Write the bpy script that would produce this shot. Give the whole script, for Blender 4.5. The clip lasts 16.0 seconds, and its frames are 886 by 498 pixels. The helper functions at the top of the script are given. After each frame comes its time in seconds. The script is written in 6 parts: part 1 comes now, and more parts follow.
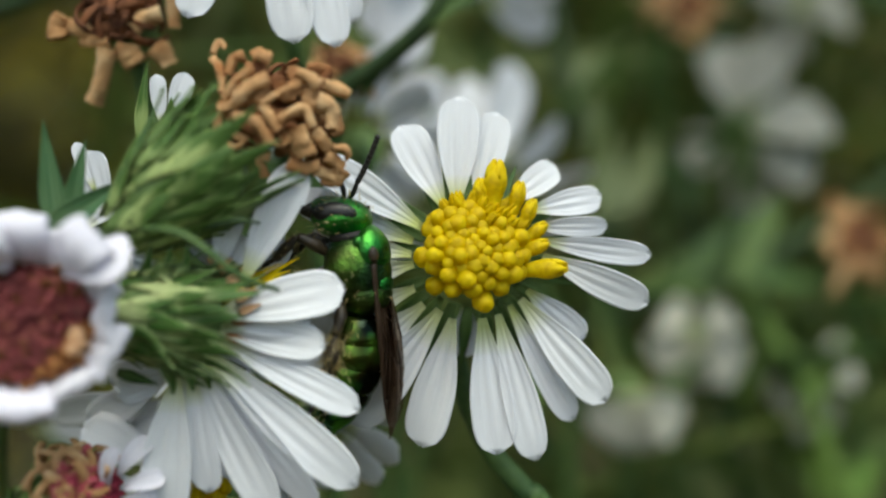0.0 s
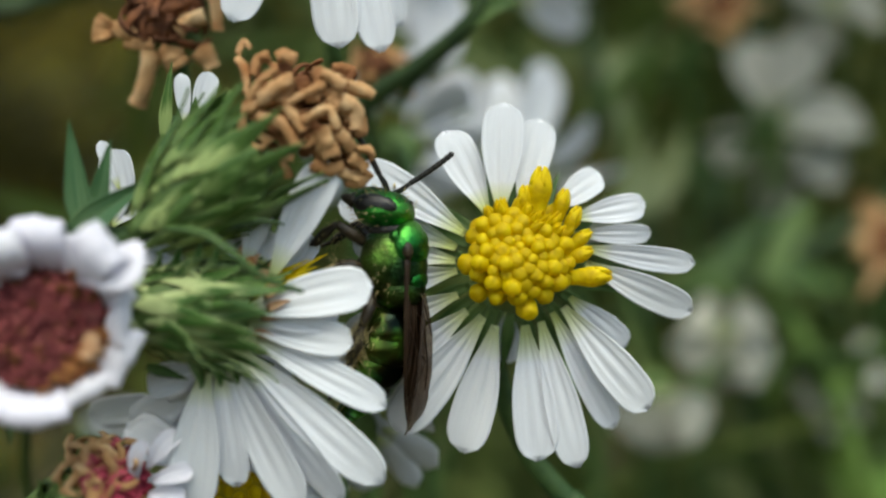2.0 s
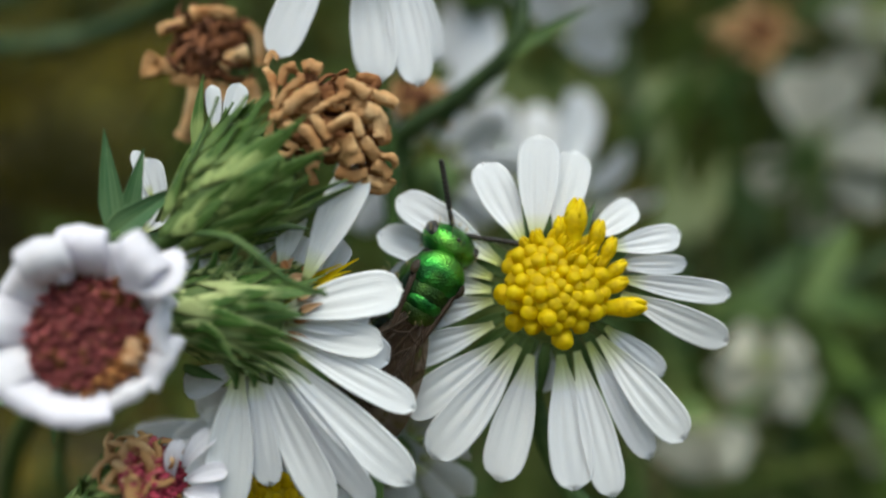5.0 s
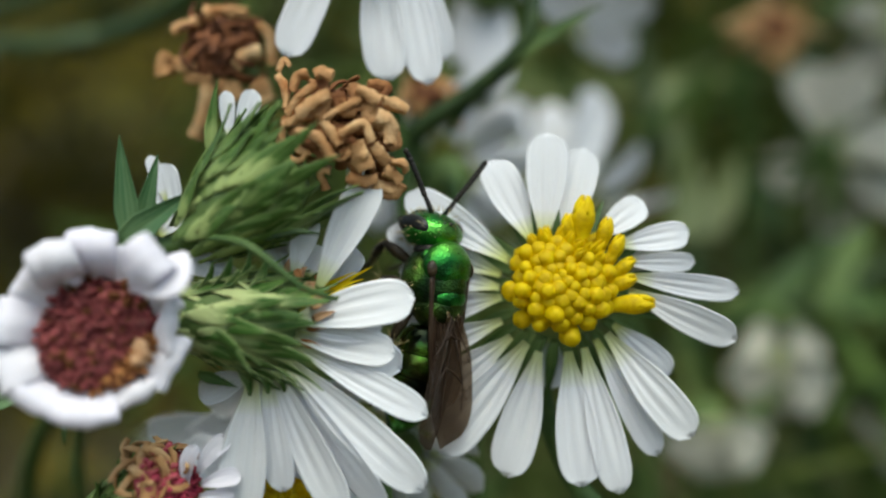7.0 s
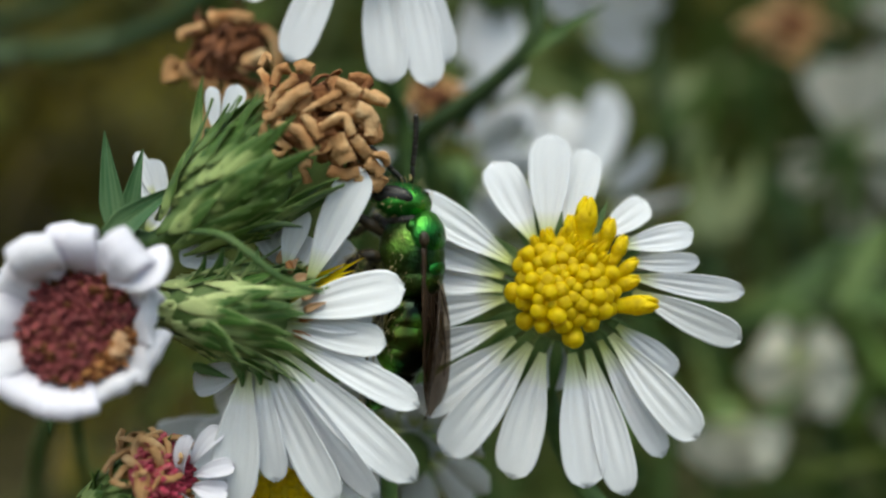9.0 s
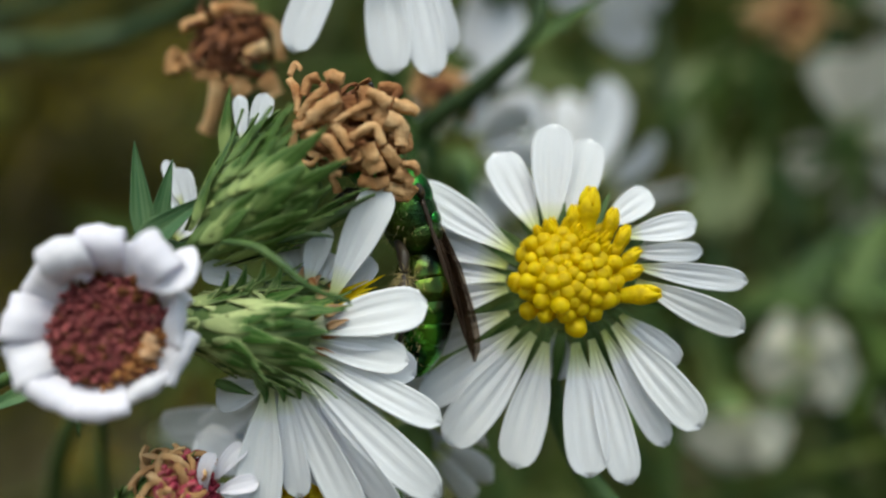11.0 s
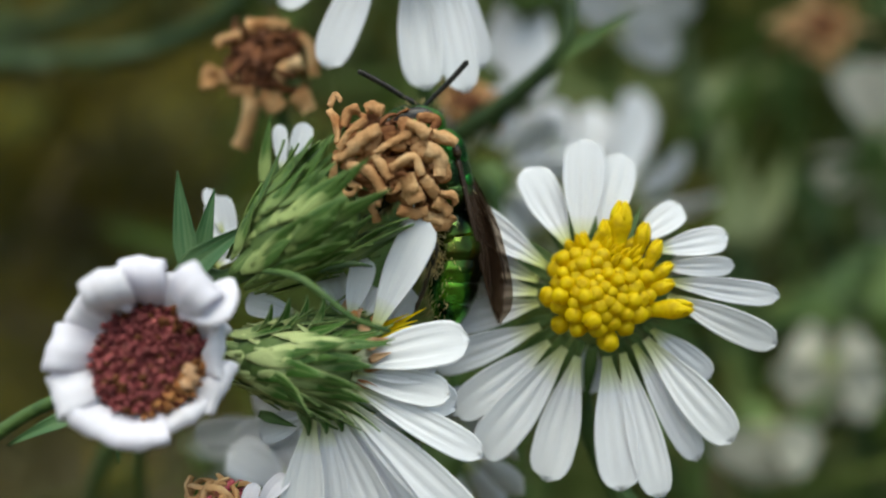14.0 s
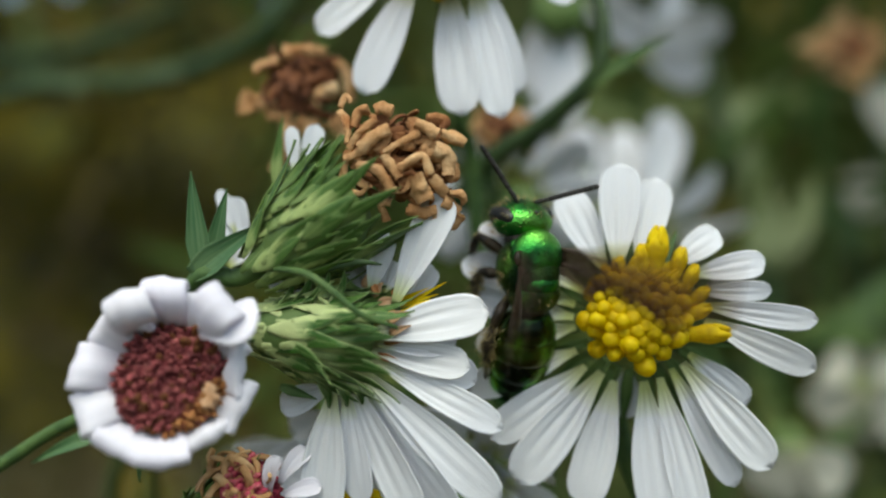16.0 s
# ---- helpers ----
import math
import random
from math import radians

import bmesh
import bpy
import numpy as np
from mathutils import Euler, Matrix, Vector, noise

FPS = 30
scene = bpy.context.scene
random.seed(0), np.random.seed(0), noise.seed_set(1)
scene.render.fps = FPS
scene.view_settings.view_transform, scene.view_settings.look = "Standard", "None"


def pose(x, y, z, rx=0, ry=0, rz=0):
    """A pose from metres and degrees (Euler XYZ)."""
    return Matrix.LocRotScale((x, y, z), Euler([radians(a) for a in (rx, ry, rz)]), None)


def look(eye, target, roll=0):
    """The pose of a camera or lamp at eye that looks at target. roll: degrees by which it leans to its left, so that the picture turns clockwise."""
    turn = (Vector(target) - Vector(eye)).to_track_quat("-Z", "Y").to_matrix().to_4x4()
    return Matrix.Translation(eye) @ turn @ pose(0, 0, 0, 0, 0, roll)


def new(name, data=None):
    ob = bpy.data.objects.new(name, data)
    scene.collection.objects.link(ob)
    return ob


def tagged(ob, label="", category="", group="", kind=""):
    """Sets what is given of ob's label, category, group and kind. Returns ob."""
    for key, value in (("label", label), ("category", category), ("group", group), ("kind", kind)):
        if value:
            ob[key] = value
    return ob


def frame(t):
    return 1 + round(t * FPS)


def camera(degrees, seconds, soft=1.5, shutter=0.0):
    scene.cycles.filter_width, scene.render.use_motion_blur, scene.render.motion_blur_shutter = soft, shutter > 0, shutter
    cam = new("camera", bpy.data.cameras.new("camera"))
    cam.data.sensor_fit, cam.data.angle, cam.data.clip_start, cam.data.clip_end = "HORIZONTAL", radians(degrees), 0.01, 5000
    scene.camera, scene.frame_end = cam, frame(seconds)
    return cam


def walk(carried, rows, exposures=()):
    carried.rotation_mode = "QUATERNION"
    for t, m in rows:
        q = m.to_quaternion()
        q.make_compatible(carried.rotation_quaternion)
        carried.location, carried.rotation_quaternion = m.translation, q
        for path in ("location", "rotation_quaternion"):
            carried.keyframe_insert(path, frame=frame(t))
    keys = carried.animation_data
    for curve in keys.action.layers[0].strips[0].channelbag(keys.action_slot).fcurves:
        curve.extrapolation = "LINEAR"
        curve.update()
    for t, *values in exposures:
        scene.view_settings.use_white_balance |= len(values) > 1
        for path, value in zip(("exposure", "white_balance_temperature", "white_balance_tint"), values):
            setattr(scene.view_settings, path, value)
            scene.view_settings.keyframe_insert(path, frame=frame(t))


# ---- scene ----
# Distances in the plan below are millimetres: x to the right, y away from the eye, z above the eye's height.
MM = 0.001
EYE = 0.5          # height of the eye above the ground, metres
cam = camera(52.0, 16.0, soft=2.2, shutter=0.5)
cam.data.dof.use_dof = True
cam.data.dof.focus_distance = 39.3 * MM
cam.data.dof.aperture_fstop = 15.5

# seconds, yaw, pitch, roll, x, z, y
CAMERA_ROWS = [
    (0, -3.405, -0.823, 0.561, 1.179, -1.075, 0.552), (0.5, -3.106, -1.107, 0.371, 1.128, -0.869, 0.512),
    (1, -2.734, -0.722, 0.418, 0.632, -0.771, 0.427), (1.5, -2.279, -0.914, 0.196, 0.368, -0.714, 0.468),
    (2, -2.483, -1.542, 0.046, -0.107, -0.269, 0.65), (2.5, -1.78, -1.376, -0.226, 0.101, 0.024, 0.53),
    (3, -1.026, -0.615, -0.167, 0.367, -0.119, 0.331), (3.5, -1.064, -0.743, -0.076, 0.286, -0.295, 0.374),
    (4, -0.922, -0.963, -0.128, 0.176, -0.193, 0.399), (4.5, -0.605, -0.643, -0.073, -0.053, 0.072, 0.24),
    (5, -0, 0, -0.001, -0, 0, 0), (7.5, 1.244, -0.177, -0.12, 0.806, -0.091, -0.317),
    (8, 1.281, -0.743, -0.043, 1.178, -0.115, -0.194), (8.5, 1.763, -0.599, 0.063, 1.279, -0.048, -0.125),
    (9, 2.736, -0.062, 0.28, 1.445, 0.005, -0.371), (11.5, 3.125, -0.516, 0.533, 1.477, -0.163, -0.415),
    (12, 4.054, 0.086, 0.579, 1.435, -0.127, -0.54), (12.5, 4.451, 0.725, 0.28, 1.165, -0.174, -0.863),
    (13, 4.262, 0.823, 0.243, 1.155, -0.246, -0.625), (13.5, 3.98, 0.148, 0.28, 1.077, 0.015, -0.69),
    (14, 4.286, -0.016, 0.357, 0.99, 0.179, -0.81), (14.5, 5.047, 0.657, 0.304, 0.736, 0.212, -1.2),
    (15, 5.501, 0.925, -0.098, 0.415, 0.436, -1.517), (15.5, 5.578, 0.818, -0.157, 0.371, 0.486, -1.528),
    (16, 5.576, 1.179, 0.299, 0.276, 0.424, -1.108),
]
walk(cam, [(t, pose(x * MM, y * MM, EYE + z * MM, 90 + pitch, roll, yaw))
           for t, yaw, pitch, roll, x, z, y in CAMERA_ROWS],
     exposures=[(0.0, 0.74, 6760, -3), (16.0, 0.74, 6760, -3)])

# ---- daylight: a bright overcast sky ----
world = bpy.data.worlds.new("sky")
scene.world = world
world.use_nodes = True
wn = world.node_tree.nodes
sky = wn.new("ShaderNodeTexSky")
sky.sky_type, sky.sun_disc = "NISHITA", False
sky.sun_elevation, sky.sun_rotation = radians(58), radians(200)
sky.dust_density, sky.air_density = 3.0, 1.0
wn["Background"].inputs["Strength"].default_value = 0.14
world.node_tree.links.new(sky.outputs[0], wn["Background"].inputs["Color"])
sun_data = bpy.data.lights.new("sun", "SUN")
sun_data.energy, sun_data.angle, sun_data.color = 1.45, radians(30), (1.0, 0.98, 0.95)
sun = new("sun", sun_data)
sun.matrix_world = look((0.45, -0.55, 1.9), (0.0, 0.05, 0.5))

rng = random.Random(7)


# ---- materials ----
class Nodes:
    """A small builder for node materials."""

    def __init__(self, name):
        self.m = bpy.data.materials.new(name)
        self.m.use_nodes = True
        self.t = self.m.node_tree
        self.bsdf = self.t.nodes["Principled BSDF"]
        self.out = self.t.nodes["Material Output"]

    def add(self, kind, **values):
        n = self.t.nodes.new(kind)
        for k, v in values.items():
            n.inputs[k].default_value = v
        return n

    def link(self, a, b):
        self.t.links.new(a, b)

    def coords(self):
        return self.add("ShaderNodeTexCoord").outputs["Object"]

    def attribute(self, name):
        n = self.add("ShaderNodeAttribute")
        n.attribute_name = name
        return n.outputs["Fac"]

    def noise(self, scale, detail=3.0, vector=None, stretch=None):
        n = self.add("ShaderNodeTexNoise", Scale=scale, Detail=detail)
        v = vector or self.coords()
        if stretch:
            mp = self.add("ShaderNodeMapping")
            mp.inputs["Scale"].default_value = stretch
            self.link(v, mp.inputs["Vector"])
            v = mp.outputs["Vector"]
        self.link(v, n.inputs["Vector"])
        return n.outputs["Fac"]

    def ramp(self, fac, stops):
        n = self.add("ShaderNodeValToRGB")
        el = n.color_ramp.elements
        while len(el) < len(stops):
            el.new(0.5)
        for e, (p, c) in zip(el, stops):
            e.position, e.color = p, (*c, 1)
        self.link(fac, n.inputs["Fac"])
        return n.outputs["Color"]

    def mix(self, fac, a, b, blend="MIX"):
        n = self.add("ShaderNodeMix")
        n.data_type, n.blend_type = "RGBA", blend
        for v, s in ((fac, n.inputs["Factor"]), (a, n.inputs["A"]), (b, n.inputs["B"])):
            if isinstance(v, (int, float)):
                s.default_value = v
            elif isinstance(v, tuple):
                s.default_value = (*v, 1)
            else:
                self.link(v, s)
        return n.outputs["Result"]

    def bump(self, height, strength, distance):
        n = self.add("ShaderNodeBump", Strength=strength, Distance=distance)
        self.link(height, n.inputs["Height"])
        self.link(n.outputs["Normal"], self.bsdf.inputs["Normal"])

    def done(self, color, rough=0.5, metal=0.0, spec=0.4, translucent=0.0):
        b = self.bsdf
        if isinstance(color, tuple):
            b.inputs["Base Color"].default_value = (*color, 1)
        else:
            self.link(color, b.inputs["Base Color"])
        b.inputs["Metallic"].default_value = metal
        b.inputs["Specular IOR Level"].default_value = spec
        if isinstance(rough, (int, float)):
            b.inputs["Roughness"].default_value = rough
        else:
            self.link(rough, b.inputs["Roughness"])
        if translucent:
            tr = self.add("ShaderNodeBsdfTranslucent")
            if isinstance(color, tuple):
                tr.inputs["Color"].default_value = (*color, 1)
            else:
                self.link(color, tr.inputs["Color"])
            mx = self.add("ShaderNodeMixShader")
            mx.inputs[0].default_value = translucent
            self.link(b.outputs[0], mx.inputs[1])
            self.link(tr.outputs[0], mx.inputs[2])
            self.link(mx.outputs[0], self.out.inputs["Surface"])
        return self.m

    def random(self):
        return self.add("ShaderNodeObjectInfo").outputs["Random"]

    def island(self):
        return self.add("ShaderNodeNewGeometry").outputs["Random Per Island"]


def petal_material(name, tint=(0.82, 0.835, 0.885), base=(0.56, 0.62, 0.22), rough=0.55, streak=0.11):
    k = Nodes(name)
    along, across = k.attribute("along"), k.attribute("across")
    c = k.ramp(along, [(0.0, base), (0.07, base), (0.28, tint), (1.0, tint)])
    vec = k.add("ShaderNodeCombineXYZ")
    k.link(across, vec.inputs[0])
    k.link(along, vec.inputs[1])
    veins = k.noise(1.0, 2.0, vec.outputs[0], (9.0, 0.7, 1.0))
    c = k.mix(streak, c, k.ramp(veins, [(0.35, (0.55, 0.57, 0.63)), (0.65, (0.84, 0.84, 0.85))]), "MULTIPLY")
    c = k.mix(k.ramp(k.random(), [(0.0, (0, 0, 0)), (1.0, (0.25, 0.25, 0.25))]), c, (0.74, 0.74, 0.70))
    fine = k.noise(1.0, 1.0, vec.outputs[0], (26.0, 0.5, 1.0))
    c = k.mix(streak, c, k.ramp(fine, [(0.38, (0.66, 0.68, 0.72)), (0.6, (1, 1, 1))]), "MULTIPLY")
    k.bump(k.mix(0.5, veins, fine), 0.35, 0.00012)
    return k.done(c, rough, spec=0.3, translucent=0.28)


def green_material(name, dark, light, pale, rough=0.5, translucent=0.15, pale_to=0.5):
    k = Nodes(name)
    along, across = k.attribute("along"), k.attribute("across")
    grain = k.noise(1400.0, 4.0)
    c = k.mix(grain, dark, light)
    c = k.mix(k.ramp(along, [(0.0, (0.8, 0.8, 0.8)), (pale_to * 0.45, (0.55, 0.55, 0.55)), (pale_to, (0, 0, 0))]), c, pale)
    vec = k.add("ShaderNodeCombineXYZ")
    k.link(across, vec.inputs[0])
    k.link(along, vec.inputs[1])
    k.link(k.random(), vec.inputs[2])
    streaks = k.noise(1.0, 2.0, vec.outputs[0], (5.0, 0.9, 9.0))
    c = k.mix(k.ramp(streaks, [(0.50, (0, 0, 0)), (0.64, (0.5, 0.5, 0.5))]), c, pale)
    c = k.mix(k.ramp(streaks, [(0.30, (0.6, 0.6, 0.6)), (0.46, (0, 0, 0))]), c, dark)
    rib = k.add("ShaderNodeMath")
    rib.operation = "ABSOLUTE"
    k.link(across, rib.inputs[0])
    c = k.mix(k.ramp(rib.outputs[0], [(0.0, (0.5, 0.5, 0.5)), (0.2, (0, 0, 0)), (0.8, (0, 0, 0)), (1.0, (0.35, 0.35, 0.35))]), c, pale)
    c = k.mix(k.ramp(k.random(), [(0.0, (0, 0, 0)), (1.0, (0.5, 0.5, 0.5))]), c, dark)
    k.bump(k.noise(5200.0, 3.0), 0.3, 0.0001)
    return k.done(c, rough, spec=0.35, translucent=translucent)


def bract_material(name, pale, dark, light, pale_to, edge=0.7):
    """A bract: pale at its base and along its rims, green towards the tip."""
    k = Nodes(name)
    along, across = k.attribute("along"), k.attribute("across")
    green = k.mix(k.noise(900.0, 4.0), dark, light)
    green = k.mix(k.ramp(k.random(), [(0.0, (0, 0, 0)), (1.0, (0.45, 0.45, 0.45))]), green, dark)
    vec = k.add("ShaderNodeCombineXYZ")
    k.link(across, vec.inputs[0])
    k.link(along, vec.inputs[1])
    k.link(k.random(), vec.inputs[2])
    streaks = k.noise(1.0, 2.0, vec.outputs[0], (3.0, 0.8, 9.0))
    shift = k.add("ShaderNodeMath")
    shift.operation = "MULTIPLY_ADD"
    shift.inputs[1].default_value, shift.inputs[2].default_value = 0.5, -0.25
    k.link(streaks, shift.inputs[0])
    where = k.add("ShaderNodeMath")
    k.link(along, where.inputs[0])
    k.link(shift.outputs[0], where.inputs[1])
    rim = k.add("ShaderNodeMath")
    rim.operation = "ABSOLUTE"
    k.link(across, rim.inputs[0])
    low = k.ramp(where.outputs[0], [(pale_to * 0.8, (1, 1, 1)), (pale_to * 1.3, (0, 0, 0))])
    c = k.mix(k.mix(1.0, low, k.ramp(k.random(), [(0.0, (1, 1, 1)), (0.6, (0.9, 0.9, 0.9)), (1.0, (0.2, 0.2, 0.2))]), "MULTIPLY"), green, pale)
    c = k.mix(k.ramp(rim.outputs[0], [(0.70, (0, 0, 0)), (0.98, (edge, edge, edge))]), c, pale)
    c = k.mix(k.ramp(rim.outputs[0], [(0.0, (0.3, 0.3, 0.3)), (0.18, (0, 0, 0))]), c, pale)
    k.bump(k.noise(5200.0, 3.0), 0.3, 0.0001)
    return k.done(c, 0.5, spec=0.35, translucent=0.15)


def mottled(name, colors, scale, rough=0.6, bump_scale=4000.0, bump=0.4, metal=0.0, spec=0.3, per_piece=0.0, translucent=0.0, dist=0.00012):
    k = Nodes(name)
    n = len(colors) - 1
    f = k.noise(scale, 4.0)
    c = k.ramp(f, [(0.3 + 0.4 * i / max(n, 1), col) for i, col in enumerate(colors)])
    if per_piece:
        c = k.mix(k.ramp(k.random(), [(0.0, (0, 0, 0)), (1.0, (per_piece,) * 3)]), c, colors[0])
    k.bump(k.noise(bump_scale, 3.0), bump, dist)
    return k.done(c, rough, metal, spec, translucent)


M_PETAL = petal_material("white petal")
M_PETAL_COOL = petal_material("lilac white petal", (0.86, 0.83, 0.92), (0.66, 0.60, 0.68), 0.6, 0.15)
M_BRACT = bract_material("green bract", (0.32, 0.40, 0.14), (0.024, 0.070, 0.010), (0.11, 0.21, 0.034), 0.36, 0.3)
M_BRACT_PALE = bract_material("pale based green bract", (0.50, 0.58, 0.26), (0.018, 0.065, 0.008), (0.075, 0.185, 0.026), 0.46, 0.4)
M_BRACT_DARK = green_material("dark green bract", (0.03, 0.075, 0.015), (0.075, 0.15, 0.03), (0.16, 0.24, 0.07))
M_LEAF = green_material("fresh green leaf", (0.034, 0.095, 0.034), (0.082, 0.175, 0.066), (0.15, 0.23, 0.10), 0.45)
M_STEM = mottled("green stem", [(0.03, 0.07, 0.02), (0.09, 0.15, 0.04)], 900.0, 0.55, 3000.0)
# darker copy of the stem green, with shade mixed into its colour
M_STEM_SHADED = mottled("shaded green stem", [(0.018, 0.04, 0.014), (0.05, 0.085, 0.025)], 900.0, 0.55, 3000.0)
M_YELLOW = mottled("yellow floret", [(0.62, 0.43, 0.002), (0.84, 0.65, 0.004), (0.90, 0.77, 0.012)], 1500.0, 0.6, 6000.0, 0.3, per_piece=0.3, translucent=0.45)
M_YELLOW_OPEN = mottled("greenish yellow floret lobe", [(0.50, 0.42, 0.01), (0.76, 0.62, 0.03)], 1200.0, 0.5, 5000.0, 0.3, per_piece=0.5, translucent=0.15)
M_DISC = mottled("olive disc", [(0.45, 0.33, 0.008), (0.66, 0.48, 0.008)], 1500.0, 0.7)
def dry_material(name, dark, mid, light):
    k = Nodes(name)
    c = k.ramp(k.noise(700.0, 4.0), [(0.28, dark), (0.5, mid), (0.68, light)])
    fibre = k.noise(2600.0, 3.0, None, (3.0, 0.4, 3.0))
    c = k.mix(0.4, c, k.ramp(fibre, [(0.35, (0.55, 0.42, 0.30)), (0.62, (1, 1, 1))]), "MULTIPLY")
    c = k.mix(k.ramp(k.random(), [(0.0, (0, 0, 0)), (1.0, (0.6, 0.6, 0.6))]), c, dark)
    k.bump(fibre, 0.7, 0.00012)
    return k.done(c, 0.8, spec=0.2, translucent=0.12)


M_BROWN = dry_material("dry tan floret", (0.34, 0.15, 0.055), (0.66, 0.41, 0.20), (0.84, 0.62, 0.36))
M_BROWN_RED = dry_material("red brown floret", (0.09, 0.030, 0.012), (0.27, 0.115, 0.045), (0.46, 0.24, 0.10))
M_BROWN_MID = dry_material("brown floret", (0.20, 0.075, 0.028), (0.46, 0.24, 0.105), (0.66, 0.42, 0.21))
M_BROWN_DARK = mottled("dark brown core", [(0.05, 0.017, 0.009), (0.22, 0.085, 0.035)], 1500.0, 0.85, 3500.0, 0.8)
M_RED = mottled("maroon floret", [(0.07, 0.010, 0.014), (0.30, 0.060, 0.065), (0.52, 0.20, 0.17)], 2200.0, 0.75, 4500.0, 0.8, per_piece=0.75)
M_CRIMSON = mottled("crimson floret", [(0.16, 0.010, 0.03), (0.45, 0.045, 0.09), (0.60, 0.22, 0.20)], 1800.0, 0.7, 4500.0, 0.6, per_piece=0.5)
M_PAPPUS = mottled("pale orange tuft", [(0.50, 0.26, 0.12), (0.72, 0.50, 0.32)], 1800.0, 0.8, 6000.0, 0.5, translucent=0.2)
M_RUST = mottled("rust orange floret", [(0.26, 0.095, 0.03), (0.50, 0.24, 0.08)], 1500.0, 0.7, 4500.0, 0.6, per_piece=0.4)


# ---- mesh building ----
def V(p):
    return Vector(p)


def finish(bm, name):
    """Turns a bmesh in millimetres into a mesh in metres."""
    bmesh.ops.recalc_face_normals(bm, faces=bm.faces)
    bm.transform(Matrix.Scale(MM, 4))
    for face in bm.faces:
        face.smooth = face.material_index == 0   # the narrow rims, marked 1, stay crisp
        face.material_index = 0
    me = bpy.data.meshes.new(name)
    bm.to_mesh(me)
    bm.free()
    return me


def thing(name, origin, label, category, group="", kind=""):
    ob = new(name)
    ob.empty_display_size = 0.002
    ob.location = (origin[0] * MM, origin[1] * MM, EYE + origin[2] * MM)
    ob["plan"] = [float(c) for c in origin]
    return tagged(ob, label, category, group, kind)


def part(name, bm, material, parent, label="", at=None):
    """One mesh under a thing. Without at the bmesh is in plan coordinates; with at (a matrix in mm, plan space) it is local."""
    me = bm if isinstance(bm, bpy.types.Mesh) else None
    origin = Vector(parent["plan"]) if "plan" in parent else Vector((0, 0, 0))
    if me is None:
        if at is None:
            bm.transform(Matrix.Translation(-origin))
        me = finish(bm, name)
    if not me.materials:
        me.materials.append(material)
    ob = new(name, me)
    ob.parent = parent
    if at is not None:
        m = Matrix.Translation(-origin) @ at
        m.translation = m.translation * MM
        ob.matrix_basis = m
    elif "plan" in parent:
        ob["plan"] = [float(c) for c in parent["plan"]]
    if label:
        ob["label"] = label
    return ob


def smooth_line(points, steps=8):
    """A Catmull-Rom curve through the points."""
    p = [V(q) for q in points]
    p = [2 * p[0] - p[1]] + p + [2 * p[-1] - p[-2]]
    out = []
    for i in range(1, len(p) - 2):
        for j in range(steps):
            t = j / steps
            a, b, c, d = p[i - 1], p[i], p[i + 1], p[i + 2]
            out.append(0.5 * (2 * b + (c - a) * t + (2 * a - 5 * b + 4 * c - d) * t * t + (3 * b - a - 3 * c + d) * t ** 3))
    out.append(p[-2])
    return out


def add_tube(bm, points, radii, segs=8, steps=6, flat=1.0, side=None):
    """A tapered tube along a smooth line, closed at both ends, into bm. flat < 1 squashes it across side."""
    line = smooth_line(points, steps)
    n = len(line)
    lay = bm.verts.layers.float.get("along") or bm.verts.layers.float.new("along")
    rings = []
    up = V(side).normalized() if side else Vector((0.3, -0.8, 0.5)).normalized()
    for i, q in enumerate(line):
        d = (line[min(i + 1, n - 1)] - line[max(i - 1, 0)]).normalized()
        u = (up - d * up.dot(d))
        u = u.normalized() if u.length > 1e-5 else d.orthogonal().normalized()
        w = d.cross(u)
        f = i / (n - 1) * (len(radii) - 1)
        k = min(int(f), len(radii) - 2)
        r = radii[k] * (1 - f + k) + radii[k + 1] * (f - k)
        ring = []
        for j in range(segs):
            a = 2 * math.pi * j / segs
            v = bm.verts.new(q + u * (math.cos(a) * r * flat) + w * (math.sin(a) * r))
            v[lay] = i / (n - 1)
            ring.append(v)
        rings.append(ring)
        up = u
    for a, b in zip(rings, rings[1:]):
        for j in range(segs):
            bm.faces.new((a[j], a[(j + 1) % segs], b[(j + 1) % segs], b[j]))
    bm.faces.new(rings[0][::-1])
    bm.faces.new(rings[-1])
    return bm


def tube(points, radii, segs=8, steps=6, flat=1.0, side=None):
    return add_tube(bmesh.new(), points, radii, segs, steps, flat, side)


def ellipsoid(center, size, rings=10, segs=14, turn=None, lumps=0.0, seed=0):
    bm = bmesh.new()
    bmesh.ops.create_uvsphere(bm, u_segments=segs, v_segments=rings, radius=1.0)
    for v in bm.verts:
        if lumps:
            v.co *= 1 + lumps * noise.noise(v.co * 2.2 + Vector((seed, seed * 0.7, 0)))
        v.co = Vector((v.co.x * size[0], v.co.y * size[1], v.co.z * size[2]))
    m = Matrix.Translation(center)
    if turn is not None:
        m = m @ turn
    bm.transform(m)
    return bm


def basis(y_axis, z_hint, at=(0, 0, 0)):
    """A matrix whose y runs along y_axis and whose z lies as near z_hint as can be."""
    y = V(y_axis).normalized()
    z = V(z_hint)
    z = z - y * z.dot(y)
    z = z.normalized() if z.length > 1e-5 else y.orthogonal().normalized()
    x = y.cross(z)
    m = Matrix((x, y, z)).transposed().to_4x4()
    m.translation = at
    return m


